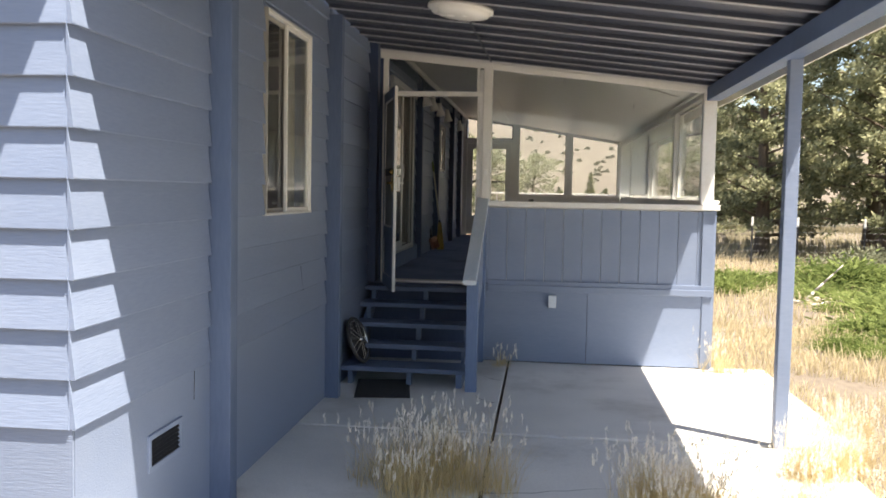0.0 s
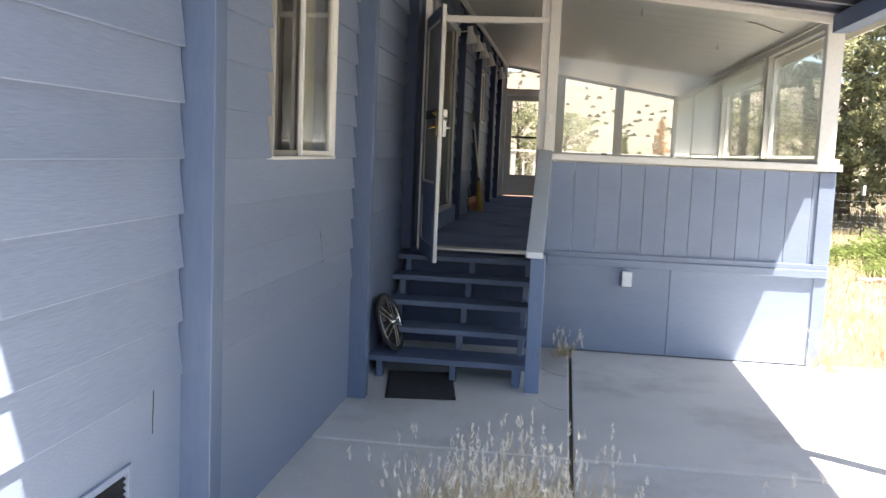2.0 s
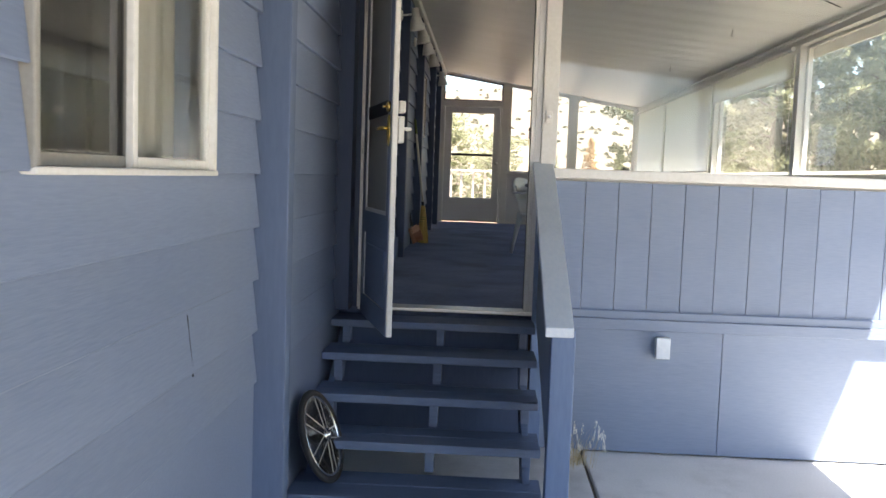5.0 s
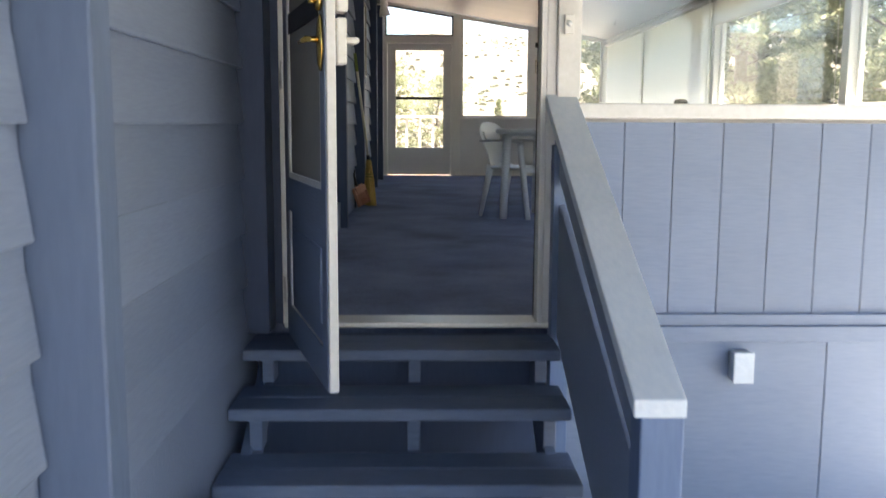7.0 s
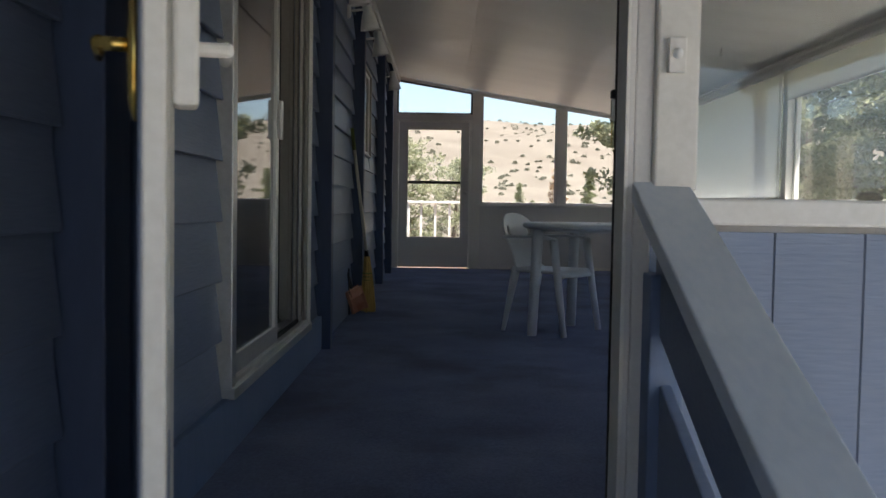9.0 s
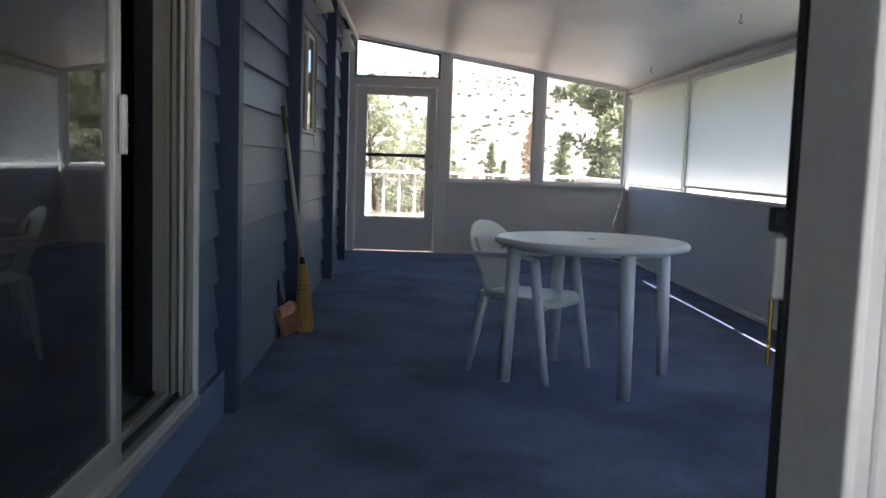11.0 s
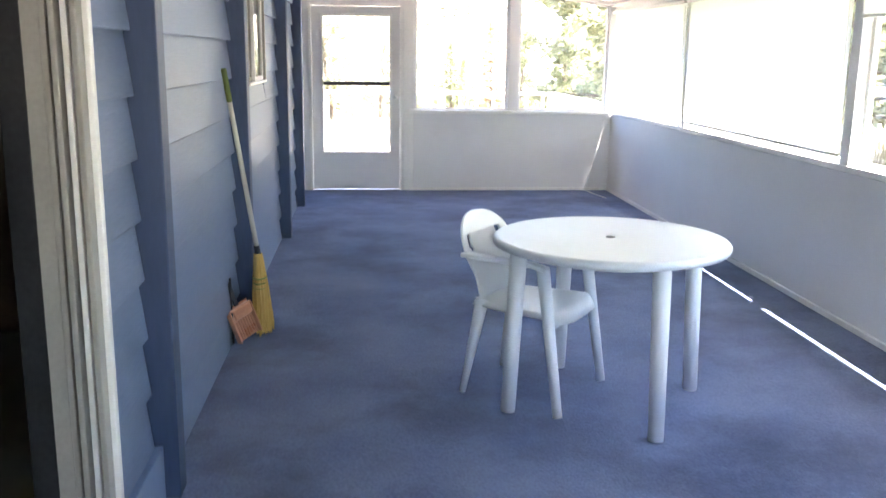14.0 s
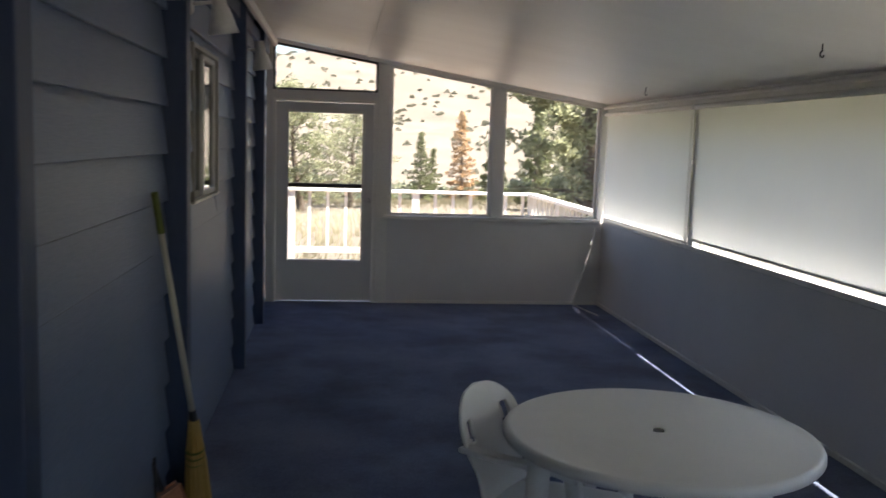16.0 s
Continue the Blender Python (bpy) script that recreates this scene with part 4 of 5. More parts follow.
for p, q in zip(pts, pts[1:]):
    rod(bm, p, q, 0.004, 0.004, 7)
cable = part("loose_cable", bm, WHITE, None, "thin white line down wall and floor, drawn for a sun streak", True)
tagged(cable, category="cable")

# ---- roller shades ----
for a, b, low in ((17.13, 19.36, 1.722), (14.46, 17.07, 1.757), (11.72, 14.38, 2.52)):
    sh = thing("roller_shade", (SIDE - 0.005, (a + b) / 2, low), "white roller shade drawn down over a porch window" if low < 2 else "white roller shade rolled up at the window head", "roller shade", "roller shades on the side windows")
    bm = bmesh.new()
    box(bm, SIDE - 0.008, SIDE - 0.0065, a + 0.01, b - 0.01, low, 2.73)
    part("fabric", bm, SHADE, sh)
    bm = bmesh.new()
    rod(bm, (SIDE - 0.026, a, 2.745), (SIDE - 0.026, b, 2.745), 0.02, 0.02, 14)
    part("roller", bm, WHITE, sh, smooth=False)
    part("bottom_bar", boxed(SIDE - 0.014, SIDE - 0.003, a + 0.005, b - 0.005, low - 0.02, low, 0.003), WHITE, sh)
    bm = bmesh.new()
    rod(bm, (SIDE - 0.02, a + 0.03, 2.70), (SIDE - 0.02, a + 0.03, 1.72), 0.0025, 0.0025, 5)
    part("cord", bm, WHITE, sh)

# ---- plastic table and chair ----
table = thing("garden_table", Matrix.LocRotScale((-0.042, 13.205, DECK), Euler((0, 0, radians(12))), Vector((1, 1, 1.01))), "round white moulded plastic garden table, slightly stained", "table")
bm = bmesh.new()
R = 0.494
lathe(bm, [(0.0, 0.70), (R - 0.05, 0.70), (R - 0.045, 0.688), (R - 0.02, 0.685), (R - 0.006, 0.690), (R, 0.699), (R, 0.710), (R - 0.006, 0.719), (R - 0.016, 0.7235), (R - 0.024, 0.7235), (R - 0.030, 0.722), (R - 0.05, 0.722), (0.10, 0.722), (0.05, 0.722), (0.030, 0.722), (0.026, 0.722), (0.024, 0.717), (0.022, 0.717), (0.0, 0.717)], 72)
local(table, "tabletop", bm, PLASTIC, "", True)
bm = bmesh.new()
lathe(bm, [(0.0, 0.718), (0.018, 0.718), (0.018, 0.7225), (0.0, 0.7225)], 20)
local(table, "umbrella_plug", bm, DARKMETAL, "dark umbrella hole plug")
bm = bmesh.new()
lathe(bm, [(R - 0.09, 0.668), (R - 0.08, 0.668), (R - 0.08, 0.70), (R - 0.09, 0.70)], 48)
local(table, "apron", bm, PLASTIC)
for i in range(4):
    a = radians(i * 90 + 1.5)
    bm = bmesh.new()
    rod(bm, (0.445 * math.cos(a), 0.445 * math.sin(a), 0.006), (0.415 * math.cos(a), 0.415 * math.sin(a), 0.70), 0.031, 0.036, 22)
    rod(bm, (0.445 * math.cos(a), 0.445 * math.sin(a), 0.0), (0.4445 * math.cos(a), 0.4445 * math.sin(a), 0.008), 0.029, 0.031, 22)
    local(table, "leg", bm, PLASTIC, "", True)

chair = thing("garden_chair", pose(-0.335, 13.37, DECK, 0, 0, -34), "white moulded plastic armchair with a slotted round back", "chair")


def shell(rows, cols, point, cut, thick):
    """A moulded sheet: point(u, v) for u in -1..1 and v in 0..1, open where cut(u, v)."""
    bm = bmesh.new()
    g = [[bm.verts.new(point(-1 + 2 * i / cols, j / rows)) for i in range(cols + 1)] for j in range(rows + 1)]
    for j in range(rows):
        for i in range(cols):
            if not cut(-1 + 2 * (i + 0.5) / cols, (j + 0.5) / rows):
                bm.faces.new((g[j][i], g[j][i + 1], g[j + 1][i + 1], g[j + 1][i]))
    bmesh.ops.remove_doubles(bm, verts=bm.verts[:], dist=1e-4)
    bmesh.ops.recalc_face_normals(bm, faces=bm.faces[:])
    bmesh.ops.solidify(bm, geom=bm.faces[:], thickness=thick)
    return bm


def back_point(u, v):
    w = 0.175 + 0.05 * math.sin(min(v, 0.75) / 0.75 * math.pi * 0.5) - 0.03 * math.exp(-((v - 0.28) / 0.16) ** 2)
    if v > 0.62:
        t = (v - 0.62) / 0.38
        w *= math.sqrt(max(1 - t * t, 0.0))
    y = u * w
    return (-0.185 - 0.105 * v - 0.02 * v * v + 0.55 * y * y, y, 0.425 + 0.365 * v)


def back_cut(u, v):
    return 0.56 < v < 0.74 and 0.52 + (v - 0.56) * 0.4 < abs(u) < 0.70 + (v - 0.56) * 0.4


local(chair, "backrest", shell(40, 32, back_point, back_cut, 0.010), PLASTIC, "", True)


def seat_point(u, v):
    x = -0.20 + 0.45 * v - 0.05 * u ** 4 * v ** 6
    w = 0.185 + 0.05 * math.sin(v * math.pi * 0.55)
    k = 1 - max(0, v - 0.86) * 0.6
    z = 0.425 - 0.016 * math.sin(math.pi * v) * (1 - u * u) - (0.045 * ((v - 0.85) / 0.15) ** 2 if v > 0.85 else 0) - (0.018 * ((abs(u) - 0.88) / 0.12) ** 2 if abs(u) > 0.88 else 0)
    return (x, u * w * k, z)


local(chair, "seat", shell(24, 24, seat_point, lambda u, v: False, 0.010), PLASTIC, "", True)
for s in (-1, 1):
    bm = bmesh.new()
    rod(bm, (0.245, 0.262 * s, 0.0), (0.150, 0.245 * s, 0.615), 0.020, 0.028, 14)
    local(chair, "front_leg", bm, PLASTIC, "", True)
    bm = bmesh.new()
    rod(bm, (-0.235, 0.205 * s, 0.0), (-0.165, 0.165 * s, 0.43), 0.013, 0.030, 12)
    local(chair, "rear_leg", bm, PLASTIC, "", True)
    bm = bmesh.new()
    pts = [(0.165, 0.245, 0.617), (0.10, 0.25, 0.632), (0.0, 0.25, 0.636), (-0.12, 0.235, 0.632), (-0.235, 0.20, 0.628)]
    for p, q in zip(pts, pts[1:]):
        m = Vector(p).lerp(Vector(q), 0.5)
        d = Vector(q) - Vector(p)
        box(bm, -0.026, 0.026, -d.length / 2 - 0.006, d.length / 2 + 0.006, -0.010, 0.010, 0.006,
            Matrix.Translation((m.x, m.y * s, m.z)) @ Vector((d.x, d.y * s, d.z)).to_track_quat("Y", "Z").to_matrix().to_4x4())
    local(chair, "armrest", bm, PLASTIC)

# ---- broom and dustpan by the wall ----
broom = thing("broom", (-1.63, 14.30, DECK), "corn broom with a pale handle leaning on the wall", "broom")
top, head = Vector((-1.745, 14.0, 2.20)), Vector((-1.645, 14.27, 1.24))
bm = bmesh.new()
rod(bm, head, top, 0.0125, 0.0115, 12)
part("handle", bm, STICK, broom, "pale wooden handle", True)
bm = bmesh.new()
rod(bm, top - (top - head).normalized() * 0.16, top + Vector((0, 0, 0.002)), 0.0135, 0.013, 12)
part("grip", bm, SHRUB, broom, "green-tinted handle grip")
bm = bmesh.new()
rod(bm, head - Vector((0, 0, 0.015)), head + (top - head).normalized() * 0.05, 0.018, 0.015, 12)
part("collar", bm, DARKMETAL, broom)
rnd = random.Random(4)
bm = bmesh.new()
foot = Vector((-1.63, 14.30, DECK))
for i in range(150):
    a, r = rnd.uniform(0, 6.28), math.sqrt(rnd.random())
    off = Vector((0.055 * r * math.cos(a), 0.125 * r * math.sin(a), rnd.uniform(0, 0.025)))
    mid = head.lerp(foot, 0.45) + Vector((off.x * 0.75, off.y * 0.62, 0))
    st = head + Vector((off.x * 0.35, off.y * 0.2, 0.0))
    rod(bm, st, mid, 0.005, 0.005, 4, False)
    rod(bm, mid, foot + off, 0.005, 0.004, 4, False)
part("bristles", bm, STRAW, broom, "golden corn bristles")
bm = bmesh.new()
for v in (0.30, 0.36, 0.42):
    c = head.lerp(foot, v)
    lathe_m = Matrix.Translation(c) @ Matrix.Diagonal((0.85, 1.75 - (0.42 - v), 1, 1))
    b2 = bmesh.new()
    lathe(b2, [(0.041, -0.004), (0.047, 0.0), (0.041, 0.004)], 20, lathe_m)
    me = bpy.data.meshes.new("tmp")
    b2.to_mesh(me)
    b2.free()
    bm.from_mesh(me)
    bpy.data.meshes.remove(me)
part("stitching", bm, SHRUB, broom, "green binding stitches")

dustpan = thing("dustpan", Matrix.LocRotScale((-1.685, 14.10, DECK + 0.02), Euler((0, radians(-14), radians(52))), Vector((0.70, 0.70, 0.74))), "copper-pink ribbed dustpan with dark handle, standing on end", "dustpan")
bm = bmesh.new()
tilt = pose(0, 0, 0, -14)
box(bm, -0.11, 0.11, -0.006, 0.0, 0.004, 0.26, 0.003, tilt)
box(bm, -0.11, -0.10, -0.05, 0.0, 0.004, 0.24, 0.003, tilt)
box(bm, 0.10, 0.11, -0.05, 0.0, 0.004, 0.24, 0.003, tilt)
box(bm, -0.10, 0.10, -0.055, -0.006, 0.235, 0.245, 0.003, tilt)
local(dustpan, "pan", bm, COPPER)
bm = bmesh.new()
for i in range(8):
    box(bm, -0.085 + 0.024 * i - 0.003, -0.085 + 0.024 * i + 0.003, -0.026, -0.006, 0.01, 0.15, 0.0, tilt)
local(dustpan, "ridges", bm, COPPER)
local(dustpan, "handle", box(bmesh.new(), -0.018, 0.018, -0.02, 0.0, 0.25, 0.42, 0.005, tilt), DARKMETAL, "dark handle")
bm = bmesh.new()
box(bm, -0.085, 0.085, -0.062, -0.040, 0.165, 0.235, 0.008, tilt)
local(dustpan, "hood", bm, COPPER)
bm = bmesh.new()
rod(bm, (-1.762, 14.05, 1.16), (-1.757, 14.06, DECK), 0.006, 0.006, 8)
part("wire_rod", bm, DARKMETAL, None, "thin dark rod standing against the wall")
tagged(bpy.data.objects["wire_rod"], category="rod")

# ---- wall spotlights ----
spot = thing("wall_spotlight", (WALL_X + 0.02, 12.22, 3.02), "white bell-shaped wall spotlight on a short arm", "wall lamp", "wall spotlights")
bm = bmesh.new()
lathe(bm, [(0.0, 0.0), (0.05, 0.0), (0.05, 0.012), (0.04, 0.022), (0.0, 0.024)], 24, pose(0.004, 0, 0, 0, 90, 0))
local(spot, "wall_plate", bm, WHITE, "", True)
bm = bmesh.new()
rod(bm, (0.02, 0, 0), (0.13, 0, 0.015), 0.009, 0.009, 10)
local(spot, "arm", bm, WHITE, "", True)
bm = bmesh.new()
lathe(bm, [(0.0, 0.06), (0.03, 0.06), (0.034, 0.05), (0.034, -0.01), (0.044, -0.03), (0.062, -0.10), (0.070, -0.14), (0.066, -0.14), (0.058, -0.10), (0.038, -0.03), (0.0, -0.03)], 28, pose(0.145, 0, 0.01, 6, -8, 0))
local(spot, "shade", bm, WHITE, "white bell shade", True)
bm = bmesh.new()
lathe(bm, [(0.0, -0.03), (0.02, -0.035), (0.04, -0.08), (0.036, -0.105), (0.0, -0.118)], 20, pose(0.145, 0, 0.01, 6, -8, 0))
local(spot, "bulb", bm, LAMPGLASS, "", True)
for y in (13.02, 13.82, 14.9, 17.1):
    copy_thing(spot, pose(WALL_X + 0.02, y, 3.02))

# ---- small fittings ----
bm = bmesh.new()
lathe(bm, [(0.0, -0.075), (0.10, -0.07), (0.165, -0.05), (0.18, -0.022), (0.18, 0.0), (0.0, 0.0)], 48)
disc = thing("ceiling_light", Matrix.LocRotScale((-0.63, 6.54, carport_z(-0.63) + 0.026), Euler((0, radians(6.2), 0)), Vector((1.24, 1.24, 1.05))), "round opal dish light under the carport roof", "ceiling light")
local(disc, "diffuser", bm, LAMPGLASS, "", True)
bm = bmesh.new()
lathe(bm, [(0.182, -0.024), (0.192, -0.022), (0.192, 0.0), (0.182, 0.0)], 48)
local(disc, "rim", bm, WHITE, "", True)
bm = bmesh.new()
rod(bm, (-0.61, 6.74, carport_z(-0.61) + 0.014), (-0.56, 9.1, carport_z(-0.56) + 0.014), 0.008, 0.008, 8)
conduit = part("cable_conduit", bm, DARKROOF, None, "dark painted conduit along the carport roof")
tagged(conduit, category="conduit")

vent = thing("foundation_vent", (WALL_X, 4.08, 0.49), "grey louvred foundation vent in the skirting", "vent")
y0, y1, z0, z1 = 3.90, 4.26, 0.435, 0.58
bm = bmesh.new()
for a, b, c, d in ((y0 - 0.015, y0 + 0.01, z0 - 0.015, z1 + 0.015), (y1 - 0.01, y1 + 0.015, z0 - 0.015, z1 + 0.015), (y0 + 0.01, y1 - 0.01, z0 - 0.015, z0 + 0.01), (y0 + 0.01, y1 - 0.01, z1 - 0.01, z1 + 0.015)):
    box(bm, WALL_X + 0.002, WALL_X + 0.022, a, b, c, d, 0.002)
part("frame", bm, BLUE, vent)
for i in range(6):
    z = z0 + 0.015 + i * 0.021
    bm = bmesh.new()
    box(bm, -0.010, 0.010, y0 + 0.01, y1 - 0.01, -0.0015, 0.0015, 0, Matrix.Translation((WALL_X + 0.006, 0, z)) @ pose(0, 0, 0, 0, 40, 0))
    part("slat", bm, DARKMETAL, vent)
bm = bmesh.new()
box(bm, WALL_X - 0.02, WALL_X - 0.004, y0, y1, z0, z1)
part("screen", bm, BLACK, vent)

outlet = thing("outdoor_outlet", (0.11, FRONT - 0.005, 0.65), "small grey weatherproof outlet box on the porch front", "outlet box")
part("box", boxed(0.075, 0.150, FRONT - 0.065, FRONT - 0.001, 0.588, 0.702, 0.006), ALU, outlet)
part("lid", boxed(0.072, 0.152, FRONT - 0.078, FRONT - 0.066, 0.583, 0.707, 0.004), RAILCAP, outlet, "pale hinged lid")

mat_ = thing("doormat", pose(-1.36, 7.69, 0.004, 0, 0, 9), "black ribbed rubber doormat at the foot of the steps", "doormat")
local(mat_, "base", boxed(-0.235, 0.235, -0.36, 0.36, 0.001, 0.010, 0.003), BLACK)
for i in range(23):
    y = -0.345 + i * 0.03
    local(mat_, "rib", boxed(-0.212, 0.212, y, y + 0.016, 0.010, 0.015, 0.0), BLACK)

# spoked wheel leaning on the wall at the steps
wheel = thing("spoked_wheel", Matrix.Translation((-1.652, 8.02, 0.372)) @ pose(0, 0, 0, 0, 0, -9) @ pose(0, 0, 0, 0, 70, 0) @ Matrix.Diagonal((1.06, 1.06, 1.06, 1)), "small black spoked wheel leaning on the wall", "wheel")
def ring(bm, R_, r_, seg=48, sub=10, flat=1.0):
    lathe(bm, [(R_ + r_ * math.cos(2 * math.pi * i / sub), r_ * flat * math.sin(2 * math.pi * i / sub)) for i in range(sub + 1)], seg)
    return bm
bm = ring(bmesh.new(), 0.192, 0.014)
local(wheel, "tyre", bm, BLACK, "black rubber tyre", True)
bm = ring(bmesh.new(), 0.173, 0.008, flat=1.5)
local(wheel, "rim", bm, CHROME, "dull bright steel rim", True)
bm = bmesh.new()
lathe(bm, [(0.0, -0.045), (0.012, -0.045), (0.012, -0.03), (0.030, -0.03), (0.030, -0.024), (0.014, -0.018), (0.014, 0.018), (0.030, 0.024), (0.030, 0.03), (0.012, 0.03), (0.012, 0.045), (0.0, 0.045)], 20)
local(wheel, "hub", bm, CHROME, "", True)
for i in range(20):
    a = 2 * math.pi * i / 20
    b = a + (0.5 if i % 2 else -0.5)
    bm = bmesh.new()
    rod(bm, (0.028 * math.cos(b), 0.028 * math.sin(b), 0.026 if i % 4 < 2 else -0.026), (0.167 * math.cos(a), 0.167 * math.sin(a), 0), 0.0024, 0.0024, 5)
    local(wheel, "spoke", bm, ALU)

# hooks in the porch ceiling
bm = bmesh.new()
rod(bm, (0, 0, 0), (0, 0, -0.035), 0.003, 0.003, 6)
for i in range(8):
    a0, a1 = radians(90 + 32 * i), radians(90 + 32 * (i + 1))
    rod(bm, (0.014 * math.cos(a0), 0, -0.049 + 0.014 * math.sin(a0)), (0.014 * math.cos(a1), 0, -0.049 + 0.014 * math.sin(a1)), 0.003, 0.003, 6)
hook_mesh = sheet_from(bm, False)
hook_mesh.materials.append(DARKMETAL)
for x, y in ((1.12, 14.5), (1.30, 17.4), (1.12, 11.9), (-0.9, 12.1), (0.2, 10.6)):
    h = new("ceiling_hook", hook_mesh)
    h.matrix_basis = pose(x, y, ceil_z(x) + 0.001, 0, 0, 25)
    tagged(h, "small dark screw hook in the porch ceiling", "hook", "ceiling hooks")

# door stop block and bolts on the porch post
bell = thing("doorbell", (-0.59, FRONT - 0.05, 1.94), "small cream doorbell button on the porch post", "doorbell")
part("plate", boxed(-0.613, -0.577, FRONT - 0.066, FRONT - 0.0485, 1.905, 1.975, 0.003), WHITE, bell)
bm = bmesh.new()
lathe(bm, [(0.0, 0.0), (0.011, 0.0), (0.010, 0.005), (0.0, 0.007)], 18, pose(-0.595, FRONT - 0.066, 1.942, 90))
part("button", bm, PLASTIC, bell, "", True)
bm = bmesh.new()
lathe(bm, [(0.0, 0.0), (0.025, 0.0), (0.027, 0.009), (0.02, 0.018), (0.0, 0.021)], 20, pose(-0.13, FRONT + 0.085, 1.656))
lump = part("cap_knob", bm, BLACK, None, "small black knob lying on the white sill cap", True)
tagged(lump, category="knob")

# hairline tear in the ceiling panel
bm = bmesh.new()
pts = [(1.12, 10.26), (1.24, 10.31), (1.36, 10.42), (1.50, 10.52)]
for (xa, ya), (xb, yb) in zip(pts, pts[1:]):
    rod(bm, (xa, ya, ceil_z(xa) - 0.002), (xb, yb, ceil_z(xb) - 0.002), 0.005, 0.004, 5)
tear = part("ceiling_tear", bm, DARKMETAL, bpy.data.objects["ceiling"])

# ---- open deck beyond the end door ----
bm = bmesh.new()
box(bm, WALL_X + 0.02, 1.78, FAR + 0.11, 23.25, 0.62, 0.70)
structure("floor_deck", bm, REDWOOD, "weathered open deck beyond the end door", "floor")
for i in range(24):
    y = FAR + 0.12 + i * 0.15
    part("deck_board", boxed(WALL_X + 0.02, 1.78, y, y + 0.142, 0.70, 0.735, 0.0), REDWOOD, bpy.data.objects["floor_deck"])
railing = thing("deck_railing", (1.68, 23.1, 0.735), "white painted wooden railing round the open deck", "railing")
for x, y in ((-1.70, 23.1), (0.02, 23.1), (1.68, 23.1), (1.68, 21.35), (1.68, 19.62)):
    part("post", boxed(x - 0.05, x + 0.05, y - 0.05, y + 0.05, 0.735, 1.70, 0.005), WHITE, railing)
part("top_rail", boxed(-1.76, 1.75, 23.03, 23.17, 1.70, 1.74, 0.004), WHITE, railing)
part("top_rail", boxed(1.61, 1.75, 19.56, 23.028, 1.70, 1.74, 0.004), WHITE, railing)
part("bottom_rail", boxed(-1.76, 1.70, 23.08, 23.12, 0.84, 0.92, 0.004), WHITE, railing)
part("bottom_rail", boxed(1.66, 1.70, 19.56, 23.06, 0.84, 0.92, 0.004), WHITE, railing)
for i in range(13):
    x = -1.45 + i * 0.25
    if abs(x - 0.02) > 0.08:
        part("baluster", boxed(x - 0.02, x + 0.02, 23.08, 23.12, 0.92, 1.70, 0.0), WHITE, railing)
for i in range(13):
    y = 19.85 + i * 0.25
    part("baluster", boxed(1.66, 1.70, y - 0.02, y + 0.02, 0.92, 1.70, 0.0), WHITE, railing)

# ---- plants ----


def quads(name, vs, n, mat, size=4):
    me = bpy.data.meshes.new(name)
    idx = np.arange(n * size).reshape(n, size)
    me.vertices.add(n * size)
    me.vertices.foreach_set("co", vs.astype(np.float32).ravel())
    me.loops.add(n * size)
    me.loops.foreach_set("vertex_index", idx.astype(np.int32).ravel())
    me.polygons.add(n)
    me.polygons.foreach_set("loop_start", np.arange(0, n * size, size, dtype=np.int32))
    me.update(calc_edges=True)
    me.materials.append(mat)
    return me


def sprays(centres, dirs, length, width, rng):
    """Kite-shaped leaf sprays at centres, pointing along dirs."""
    n = len(centres)
    d = dirs / np.maximum(np.linalg.norm(dirs, axis=1, keepdims=True), 1e-6)
    r = rng.normal(size=(n, 3))
    s = np.cross(d, r)
    s /= np.maximum(np.linalg.norm(s, axis=1, keepdims=True), 1e-6)
    ln = length * rng.uniform(0.6, 1.3, (n, 1))
    wd = width * rng.uniform(0.6, 1.3, (n, 1))
    v = np.stack([centres - d * ln * 0.5, centres + s * wd * 0.5 - d * ln * 0.05, centres + d * ln * 0.5, centres - s * wd * 0.5 - d * ln * 0.05], axis=1)
    return v.reshape(-1, 3)


